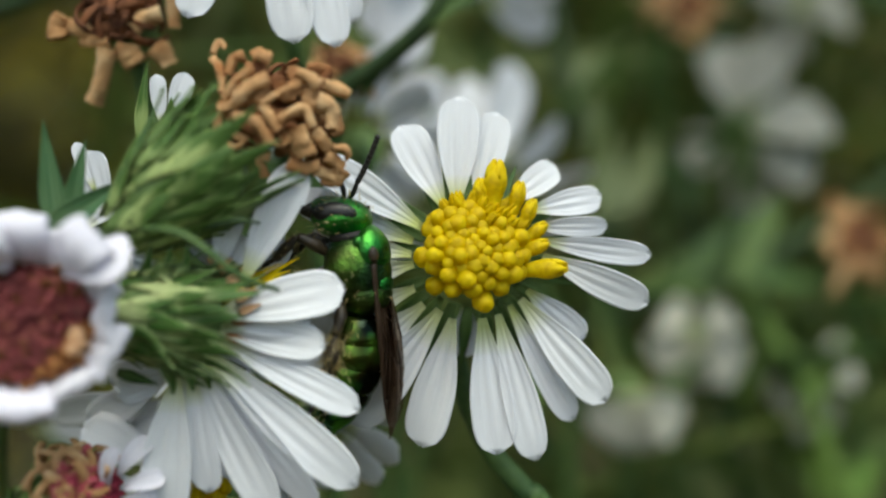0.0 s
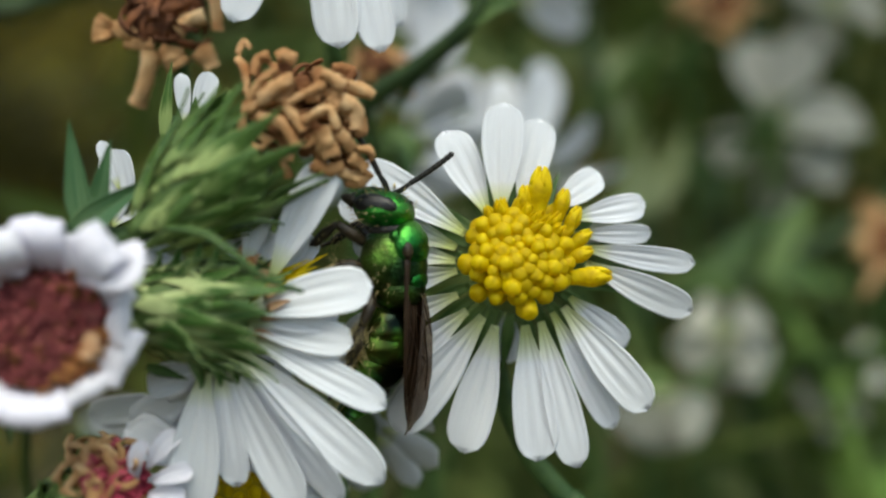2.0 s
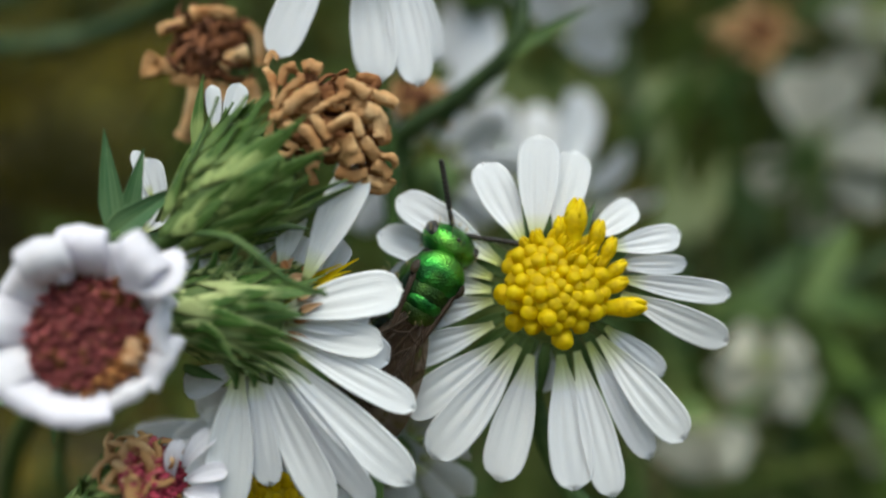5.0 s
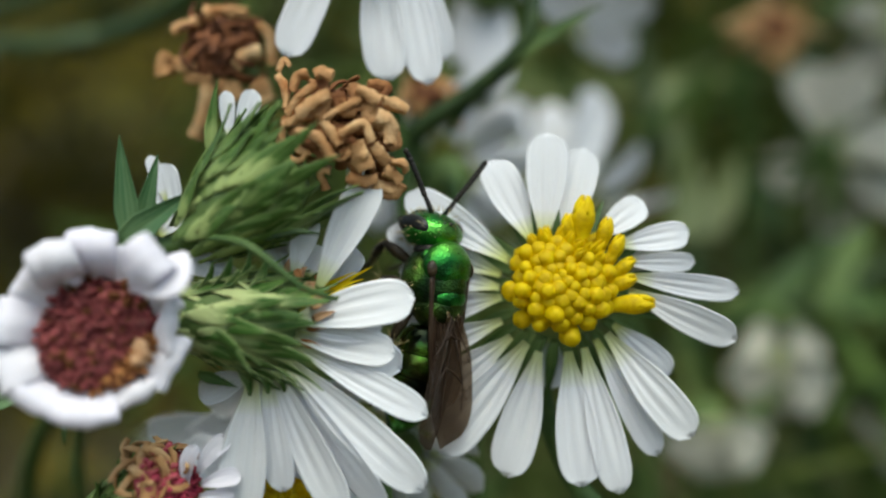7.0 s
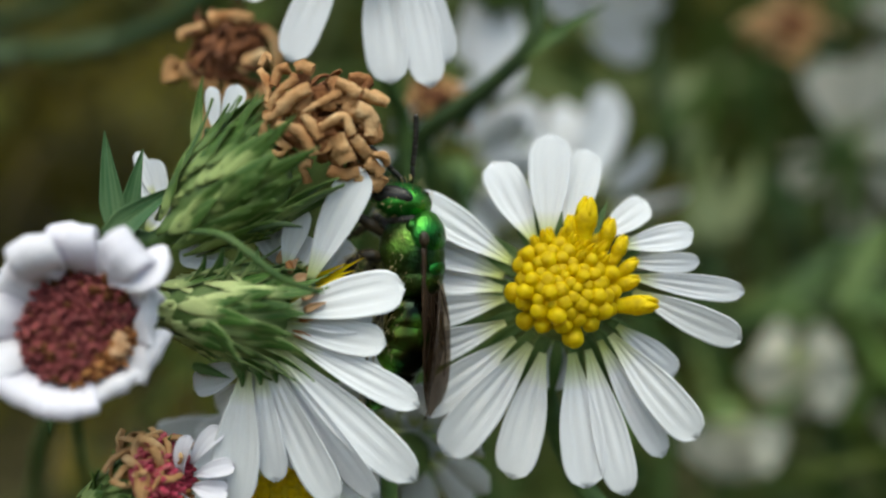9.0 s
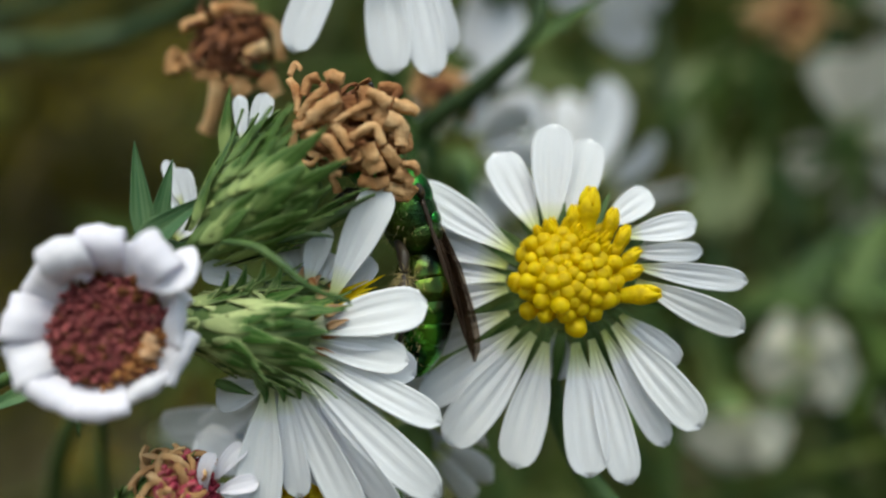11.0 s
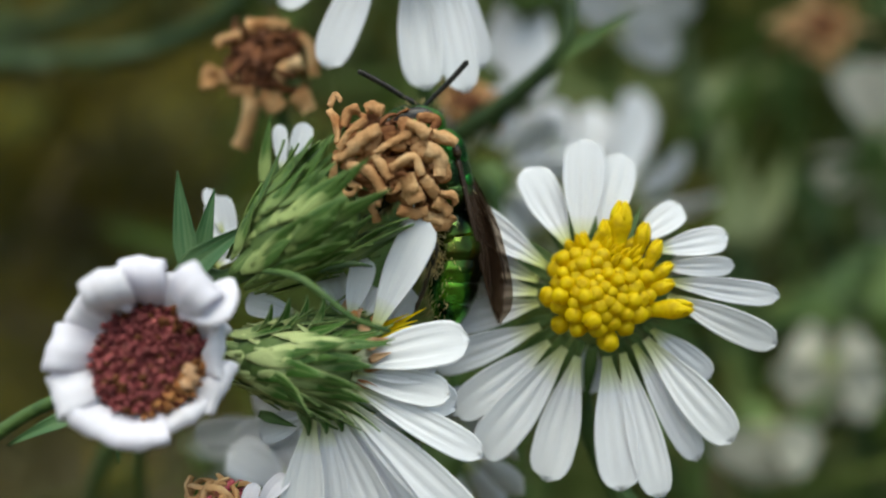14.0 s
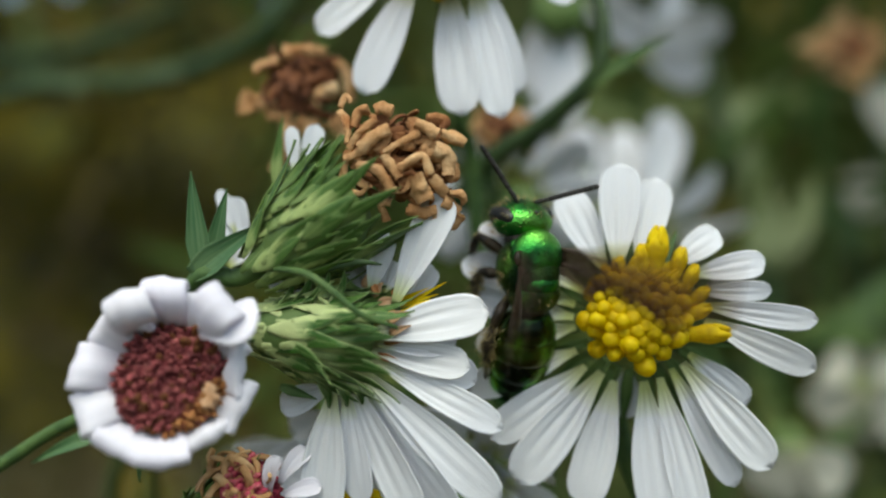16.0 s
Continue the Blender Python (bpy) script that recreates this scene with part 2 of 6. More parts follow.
def blade(length, width, bend=0.0, cup=0.12, groove=0.05, tip="round", thick=0.09, rows=18, cols=14, ripple=0.0, twist=0.0, seed=0):
    """A petal, bract or leaf of real thickness, from the origin to (0, length, 0), its face towards +z."""
    bm = bmesh.new()
    la, lx = bm.verts.layers.float.new("along"), bm.verts.layers.float.new("across")
    r = random.Random(seed)
    ph = r.uniform(0, 6.28)
    # mid line, bent by an even curvature, with its ends on the y axis
    line, a, y, z = [], bend / 2, 0.0, 0.0
    for i in range(rows + 1):
        line.append((y, z, a))
        y += math.cos(a) / rows
        z += math.sin(a) / rows
        a -= bend / rows
    ey, ez = line[-1][0], line[-1][1]
    k = length / math.hypot(ey, ez)
    off = math.atan2(ez, ey)
    top, bottom = [], []
    for i, (y, z, a) in enumerate(line):
        s = i / rows
        if tip == "round":
            w = 0.20 + 0.80 * math.sin(min(s / 0.66, 1) * math.pi / 2) ** 1.3
            if s > 0.74:
                w *= math.sqrt(max(1 - ((s - 0.74) / 0.262) ** 2.5, 0.0))
        elif tip == "point":
            w = (0.55 + 0.45 * math.sin(min(s / 0.35, 1) * math.pi / 2)) * (1 - max(s - 0.3, 0) / 0.7) ** 0.85
        elif tip == "lance":
            w = (0.22 + 0.78 * math.sin(min(s / 0.42, 1) * math.pi / 2)) * (1 - (max(s - 0.45, 0) / 0.55) ** 1.5) ** 0.9
        else:
            w = 0.8 + 0.2 * math.sin(s * math.pi)
        w = max(w, 0.03) * width / 2
        cy, cz = k * (y * math.cos(off) + z * math.sin(off)), k * (-y * math.sin(off) + z * math.cos(off))
        ang = a - off
        ny, nz = -math.sin(ang), math.cos(ang)
        ta, tb = [], []
        for j in range(cols + 1):
            u = 2 * j / cols - 1
            h = cup * width * (u * u - 0.3) * (0.4 + 0.6 * math.sin(s * math.pi))
            h -= groove * width * (math.exp(-((abs(u) - 0.34) / 0.11) ** 2) + 0.6 * math.exp(-((abs(u) - 0.74) / 0.09) ** 2)) * math.sin(min(s * 1.15, 1) * math.pi)
            h += ripple * width * math.sin(ph + s * 7 + u * 1.3)
            cx = u * w
            tooth = 0.0 if tip != "round" else 0.035 * width * max(s - 0.86, 0) / 0.14 * (0.5 + 0.5 * math.cos(4.4 * u + ph))
            h += twist * cx * s
            for off_h, row in ((h, ta), (h - thick * (1 - 0.75 * abs(u) ** 3), tb)):
                v = bm.verts.new((cx, cy - tooth + ny * off_h, cz + nz * off_h))
                v[la], v[lx] = s, u
                row.append(v)
        top.append(ta)
        bottom.append(tb)
    for i in range(rows):
        for j in range(cols):
            bm.faces.new((top[i][j], top[i][j + 1], top[i + 1][j + 1], top[i + 1][j]))
            bm.faces.new((bottom[i][j], bottom[i + 1][j], bottom[i + 1][j + 1], bottom[i][j + 1]))
        for j in (0, cols):
            bm.faces.new((top[i][j], top[i + 1][j], bottom[i + 1][j], bottom[i][j]))
    for i in (0, rows):
        for j in range(cols):
            bm.faces.new((top[i][j], top[i][j + 1], bottom[i][j + 1], bottom[i][j]))
    return bm


def petal(parent, base, tip_at, width, normal=(0, -1, 0.2), bend=0.35, cup=0.10, groove=0.085, material=None, name="petal", label="", **more):
    """A petal from base to tip_at in plan coordinates."""
    b, t = V(base), V(tip_at)
    seed = rng.random()
    bm = blade((t - b).length, width, bend + rng.uniform(-0.12, 0.12), cup, groove * rng.uniform(0.7, 1.3), seed=seed,
               ripple=rng.uniform(0.0, 0.02), twist=rng.uniform(-0.25, 0.25), **more)
    return part(name, bm, material or M_PETAL, parent, label, at=basis(t - b, normal, b))


def curl(length, width, turns, seed, thick=0.10):
    """A dry ribbon, rolled lengthwise into a gutter and curling along its length, from the origin along +y."""
    r = random.Random(seed)
    bm = bmesh.new()
    rows, cols = 12, 8
    a, y, z, x = r.uniform(0.1, 0.5), 0.0, 0.0, 0.0
    wob = r.uniform(-0.35, 0.35)
    wrap = r.choice((0.6, 0.9, 1.2, 1.5)) * r.uniform(0.85, 1.15)
    roll = r.uniform(-0.45, 0.45)
    top, bottom = [], []
    la = bm.verts.layers.float.new("along")
    for i in range(rows + 1):
        s = i / rows
        w = width * (0.5 / max(math.sin(min(wrap, 1.5)), 0.75) + 0.06 * math.sin(5.0 * s + seed)) * (1 - 0.2 * s ** 5)
        ny, nz = -math.sin(a), math.cos(a)
        ta, tb = [], []
        for j in range(cols + 1):
            u = 2 * j / cols - 1
            g = u * wrap + roll * (s - 0.4)
            for rad, row in ((w, ta), (w - thick, tb)):
                h = rad * math.cos(g) - w * 0.4 + 0.12 * width * noise.noise(Vector((seed * 3.7, 5.0 * s, 1.6 * u)))
                v = bm.verts.new((x + rad * math.sin(g) + 0.15 * width * noise.noise(Vector((9 + seed, 4.0 * s, u))), y + ny * h, z + nz * h))
                v[la] = s
                row.append(v)
        top.append(ta)
        bottom.append(tb)
        y += math.cos(a) * length / rows
        z += math.sin(a) * length / rows
        x += wob * length / rows * s
        a -= turns * 2 * math.pi / rows * (0.3 + 1.4 * s)
    for i in range(rows):
        for j in range(cols):
            bm.faces.new((top[i][j], top[i][j + 1], top[i + 1][j + 1], top[i + 1][j]))
            bm.faces.new((bottom[i][j], bottom[i + 1][j], bottom[i + 1][j + 1], bottom[i][j + 1]))
        for j in (0, cols):
            bm.faces.new((top[i][j], top[i + 1][j], bottom[i + 1][j], bottom[i][j])).material_index = 1
    for i in (0, rows):
        for j in range(cols):
            bm.faces.new((top[i][j], top[i][j + 1], bottom[i][j + 1], bottom[i][j])).material_index = 1
    return bm


def noodle(parent, center, path, radius, material, depth, bulge, seed, name="curled_floret"):
    """A dry floret rolled up like a scroll, with a lip along it and hollow cut ends. path: (x, z) from center; the middle of the head bulges towards the eye."""
    pts = [V(center) + Vector((x, depth + bulge * (x * x + z * z), z)) for x, z in path]
    line = smooth_line(pts, 6)
    bm = bmesh.new()
    la = bm.verts.layers.float.new("along")
    n, segs = len(line), 12
    up, bands, body = Vector((0.1, -1, 0.2)), [], []
    lip = int(seed * 7) % segs
    flat = (0.85, 0.55, 0.75)[int(seed * 3) % 3]

    def ring(q, u, w, r, s):
        out = []
        for j in range(segs):
            a = 2 * math.pi * (j + lip + 1.2 * s) / segs
            k = r * (0.84 + 0.32 * j / segs) * (1 + 0.26 * noise.noise(Vector((seed * 1.9, s * 5.0, 1.2 * math.cos(a)))))
            p = q + u * (math.cos(a) * k * flat) + w * (math.sin(a) * k)
            v = bm.verts.new(p + noise.noise_vector(p * 2.6) * 0.09)
            v[la] = s
            out.append(v)
        return out

    for i, q in enumerate(line):
        d = (line[min(i + 1, n - 1)] - line[max(i - 1, 0)]).normalized()
        u = (up - d * up.dot(d)).normalized()
        w = d.cross(u)
        s = i / (n - 1)
        r = radius * (0.98 + 0.10 * math.sin(seed + 4.0 * s))
        body.append(ring(q, u, w, r, s))
        if i in (0, n - 1):
            inward = d * radius * (1.2 if i == 0 else -1.2)
            end = [ring(q, u, w, r, s), ring(q + inward * 0.05, u, w, r * 0.66, s), ring(q + inward, u, w, r * 0.52, s)]
            bands.append(end)
            bm.faces.new(end[-1])
        up = u
    bands.append(body)
    for rings in bands:
        for a, b in zip(rings, rings[1:]):
            for j in range(segs):
                bm.faces.new((a[j], a[(j + 1) % segs], b[(j + 1) % segs], b[j]))
    return part(name, bm, material, parent)


def stem(parent, points, radii, label="", name="stem", material=None):
    return part(name, tube(points, radii, 9, 8), material or M_STEM, parent, label)


def to_ground(x, y, z):
    """Points of a stem that goes on from here down into the ground."""
    g = -EYE / MM
    return [(x, y, z), (x + 3, y + 6, z - 60), (x + 9, y + 22, z * 0.4 + g * 0.6), (x + 6, y + 30, g - 8)]


def involucre(parent, base, axis, length, radius, rows, per_row, bract_len, bract_w, material, flare=0.3, curl_out=0.7, core=True, inside=None, reach=0.70, shape="lance"):
    """Rows of overlapping narrow bracts that follow a swelling green cup and curl outwards at their tips."""
    a = V(axis).normalized()
    u = a.orthogonal().normalized()
    w = a.cross(u)
    meshes = []
    for i in range(7):
        bm = blade(bract_len * (1.0, 0.85, 1.1, 0.75, 1.2, 0.95, 1.05)[i], bract_w * (0.9, 1.1, 0.95, 1.2, 0.75, 1.0, 0.8)[i],
                   -curl_out * (0.5, 0.2, 1.0, 0.1, 1.5, 0.7, 0.3)[i], -0.06, -0.03, shape, 0.09, 9, 6, seed=i, ripple=0.03, twist=(0, 0.3, -0.3, 0.2, -0.2, 0.1, 0)[i])
        me = finish(bm, "bract")
        me.materials.append(material)
        meshes.append(me)

    def girth(s):
        return radius * (0.30 + 0.72 * math.sin(min(0.12 + s * 0.85, 1) * math.pi / 2) ** 1.1)

    if core:
        c = V(base) + a * (length * 0.5)
        turn = basis(a, u).to_3x3().to_4x4()
        parent = part("cup", ellipsoid(c, (radius * (0.82 if inside else 0.9), length * 0.48, radius * (0.82 if inside else 0.9)), 10, 14, turn), inside or material, parent)
    for i in range(rows):
        s = i / (rows - 1)
        n = max(int(per_row * (0.6 + 0.5 * s)), 5)
        g = s * reach / 0.70
        slope = math.atan2(girth(g + 0.35) - girth(g), 0.35 * length * 0.7)
        for j in range(n):
            th = 2 * math.pi * (j + 0.5 * (i % 2) + rng.uniform(-0.22, 0.22)) / n
            out = u * math.cos(th) + w * math.sin(th)
            p = V(base) + a * (length * (-0.06 + reach * s + rng.uniform(-0.04, 0.04))) + out * girth(s * reach / 0.70) * 0.93
            tilt = slope * 0.8 + flare * rng.random() ** 2
            d = a * math.cos(tilt) + out * math.sin(tilt)
            d = (d + Vector((rng.gauss(0, 0.06), rng.gauss(0, 0.06), rng.gauss(0, 0.06)))).normalized()
            sc = rng.uniform(0.8, 1.15) * (1.08 - 0.28 * s)
            m = basis(d, out, p) @ Matrix.Diagonal((sc, sc, sc, 1))
            part("bract", meshes[rng.randrange(7)], material, parent, at=m)


def floret_meshes():
    """Closed florets in five shapes, and one open star."""
    buds = []
    for i in range(5):
        bud = bmesh.new()
        bmesh.ops.create_uvsphere(bud, u_segments=10, v_segments=8, radius=1.0)
        for v in bud.verts:
            z, th = v.co.z, math.atan2(v.co.y, v.co.x)
            r = (1.0 if z > -0.1 else 0.74) * (1 + (0.05 if z > 0.2 else 0.02) * math.cos(5 * th + i))
            r *= 1 + 0.12 * noise.noise(v.co * 1.3 + Vector((i * 3.1, 0, 0)))
            top = 0.40 + 0.07 * i
            v.co = Vector((v.co.x * 0.45 * r, v.co.y * 0.45 * r, 0.60 + z * (top if z > 0 else 0.85) - (0.10 if z > 0.95 else 0)))
        me = finish(bud, "disc_floret")
        me.materials.append(M_YELLOW)
        buds.append(me)
    bud_me = buds
    op = bmesh.new()
    add_tube(op, [(0, 0, -0.2), (0, 0, 0.6), (0, 0, 1.25)], [0.20, 0.24, 0.40], 7, 2)
    for i in range(5):
        a = i * 2 * math.pi / 5
        c, s = math.cos(a), math.sin(a)
        add_tube(op, [(0.33 * c, 0.33 * s, 1.15), (0.48 * c, 0.48 * s, 1.42), (0.74 * c, 0.74 * s, 1.52)], [0.17, 0.12, 0.03], 5, 2)
    add_tube(op, [(0, 0, 0.9), (0.02, 0, 1.5), (0.05, 0.03, 1.95)], [0.13, 0.14, 0.07], 6, 2)
    op_me = finish(op, "disc_floret")
    op_me.materials.append(M_YELLOW_OPEN)
    return bud_me, op_me


FLORET_BUD, FLORET_OPEN = floret_meshes()


def tall_floret():
    bm = bmesh.new()
    add_tube(bm, [(0, 0, -0.2), (0, 0, 0.5), (0.03, 0, 1.1), (0.05, 0.02, 1.6)], [0.30, 0.36, 0.46, 0.40, 0.16], 8, 3)
    for i in range(4):
        a = i * math.pi / 2 + 0.3
        c, s = math.cos(a), math.sin(a)
        add_tube(bm, [(0.24 * c, 0.24 * s, 1.05), (0.22 * c, 0.22 * s, 1.45), (0.14 * c, 0.14 * s, 1.85)], [0.20, 0.16, 0.03], 5, 2)
    me = finish(bm, "disc_floret")
    me.materials.append(M_YELLOW)
    return me


FLORET_TALL = tall_floret()


def disc(parent, center, axis, radius, height, count, size, open_side=None, open_from=0.3, bud=None, opened=None, core=None):
    """A domed disc of florets. open_side: the direction on which the florets have opened."""
    a = V(axis).normalized()
    turn = basis(a, (0, 0, 1)).to_3x3().to_4x4()
    parent = part("disc", ellipsoid(V(center), (radius * 0.99, height * 1.0, radius * 0.99), 14, 22, turn), core or M_DISC, parent, "domed disc of florets")
    x, zz = turn.col[0].to_3d(), turn.col[2].to_3d()
    for i in range(count):
        f = math.sqrt((i + 0.5) / count)
        th = i * 2.39996
        rr = f * 1.02
        out = x * math.cos(th) + zz * math.sin(th)
        h = math.sqrt(max(1 - min(rr, 1) ** 2, 0.0))
        p = V(center) + out * (radius * rr) + a * (height * h * 0.92)
        nrm = (out * rr * 0.75 + a * (h + 0.35)).normalized()
        is_open = open_side is not None and (out * f).dot(V(open_side)) > open_from + rng.uniform(-0.12, 0.12)
        sc = size * rng.uniform(0.86, 1.1) * (0.74 if is_open else (0.70 + 0.34 * f))
        nrm = (nrm + Vector((rng.gauss(0, 0.09), rng.gauss(0, 0.09), rng.gauss(0, 0.09)))).normalized()
        m = basis(nrm, out + a * 0.01, p - nrm * (rng.uniform(0.18, 0.36) * size))
        m = m @ Matrix.Rotation(radians(-90), 4, "X") @ Matrix.Rotation(rng.uniform(0, 6.28), 4, "Z") @ Matrix.Diagonal((sc, sc, sc, 1))
        me = (opened or FLORET_OPEN) if is_open else (bud or FLORET_BUD[rng.randrange(5)])
        part("disc_floret", me, None, parent, at=m)


# ---- ground, far greenery ----
def ground():
    k = Nodes("leaf litter soil")
    c = k.ramp(k.noise(14.0, 8.0), [(0.25, (0.030, 0.024, 0.012)), (0.5, (0.075, 0.062, 0.020)), (0.7, (0.060, 0.085, 0.022))])
    c = k.mix(k.noise(160.0, 5.0), c, (0.04, 0.035, 0.02))
    k.bump(k.noise(60.0, 8.0), 0.8, 0.02)
    m = k.done(c, 0.9, spec=0.15)
    bm = bmesh.new()
    n = 40
    verts = []
    for i in range(n + 1):
        row = []
        for j in range(n + 1):
            a, b = (2 * i / n - 1), (2 * j / n - 1)
            x, y = math.copysign(abs(a) ** 3 * 60, a), math.copysign(abs(b) ** 3 * 60, b)
            z = 0.02 * noise.noise(Vector((x * 1.5, y * 1.5, 0))) if max(abs(x), abs(y)) < 20 else 0
            row.append(bm.verts.new((x, y, z)))
        verts.append(row)
    for i in range(n):
        for j in range(n):
            bm.faces.new((verts[i][j], verts[i + 1][j], verts[i + 1][j + 1], verts[i][j + 1]))
    me = bpy.data.meshes.new("ground")
    bm.to_mesh(me)
    bm.free()
    me.materials.append(m)
    tagged(new("ground", me), "dark soil with leaf litter and moss", "ground", kind="structure")


def backdrop():
    """A ring of shaded shrubbery far behind and around the plants."""
    k = Nodes("far shrubs")
    # the dark browns put the shrubs' shade into their colour
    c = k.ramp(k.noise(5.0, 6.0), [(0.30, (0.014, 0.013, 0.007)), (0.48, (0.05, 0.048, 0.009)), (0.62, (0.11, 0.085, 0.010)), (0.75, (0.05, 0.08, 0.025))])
    m = k.done(c, 0.95, spec=0.1)
    bm = bmesh.new()
    n, h = 72, 10
    rows = []
    for i in range(n):
        a = 2 * math.pi * i / n
        col = []
        for j in range(h + 1):
            z = (0.75 + 0.75 * max(math.sin(a), -0.3)) * j / h
            q = Vector((math.cos(a) * 3, math.sin(a) * 3, z * 2))
            r = 2.6 + 0.45 * noise.noise(q) + 0.25 * noise.noise(q * 3.1) + 0.25 * (j / h) ** 2
            col.append(bm.verts.new((r * math.cos(a), r * math.sin(a), z + (0.25 * noise.noise(q * 2) if j == h else 0) - 0.05)))
        rows.append(col)
    for i in range(n):
        for j in range(h):
            a, b = rows[i], rows[(i + 1) % n]
            bm.faces.new((a[j], b[j], b[j + 1], a[j + 1]))
    me = bpy.data.meshes.new("backdrop")
    bm.to_mesh(me)
    bm.free()
    for poly in me.polygons:
        poly.use_smooth = True
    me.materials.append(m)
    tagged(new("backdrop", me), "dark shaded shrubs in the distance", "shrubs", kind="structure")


def leaf_mass(name, label, count, box, colors, lengths, seed, up=0.5):
    """Countless narrow leaves in one mesh."""
    r = random.Random(seed)
    k = Nodes(name)
    c = k.ramp(k.island(), [(i / (len(colors) - 1), col) for i, col in enumerate(colors)])
    m = k.done(c, 0.6, spec=0.3, translucent=0.25)
    verts, faces = [], []
    for _ in range(count):
        p = Vector([r.uniform(lo, hi) for lo, hi in box])
        d = Vector((r.gauss(0, 1), r.gauss(0, 0.8), r.gauss(up, 0.8))).normalized()
        L, W = r.uniform(*lengths), r.uniform(1.6, 3.6)
        b = basis(d, (r.gauss(0, 1), r.gauss(-0.5, 1), r.gauss(0.6, 1)), p)
        droop = r.uniform(0.0, 0.35) * L
        k0 = len(verts)
        for i in range(6):
            s = i / 5
            w = W / 2 * math.sin(math.pi * (0.12 + 0.86 * s)) ** 0.8
            for u in (-1, 0, 1):
                verts.append(b @ Vector((u * w, s * L, -droop * s * s + (0.18 * W if u else 0))))
        for i in range(5):
            for j in range(2):
                q = k0 + i * 3 + j
                faces.append((q, q + 1, q + 4, q + 3))
    me = bpy.data.meshes.new(name)
    me.from_pydata([(v.x * MM, v.y * MM, EYE + v.z * MM) for v in verts], [], faces)
    me.materials.append(m)
    for poly in me.polygons:
        poly.use_smooth = True
    tagged(new(name, me), label, "foliage", kind="stuff")


ground()
backdrop()
GREENS = [(0.030, 0.062, 0.010), (0.105, 0.165, 0.028), (0.20, 0.24, 0.07), (0.06, 0.105, 0.018), (0.23, 0.25, 0.10)]
leaf_mass("foliage", "dense green aster leaves behind the flowers", 3000, ((-40, 130), (100, 240), (-130, 110)), GREENS, (14, 34), 3)
# leaves mostly out of view, added to shade the flowers behind
leaf_mass("foliage", "green leaves added overhead to shade the asters behind", 2400, ((-150, 190), (52, 260), (46, 190)), GREENS, (14, 34), 9)
leaf_mass("foliage", "narrow dark green leaves among the soft white asters", 30, ((16, 62), (84, 100), (-34, 34)), [(0.03, 0.06, 0.014), (0.07, 0.13, 0.03), (0.11, 0.17, 0.05), (0.04, 0.085, 0.02)], (8, 18), 12, 0.2)
# near-black leaf colours carry the shade of the undergrowth
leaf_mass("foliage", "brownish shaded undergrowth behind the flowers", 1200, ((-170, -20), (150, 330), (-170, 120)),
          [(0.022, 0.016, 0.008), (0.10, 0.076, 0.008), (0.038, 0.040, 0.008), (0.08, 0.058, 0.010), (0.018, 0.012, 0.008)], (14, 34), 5)


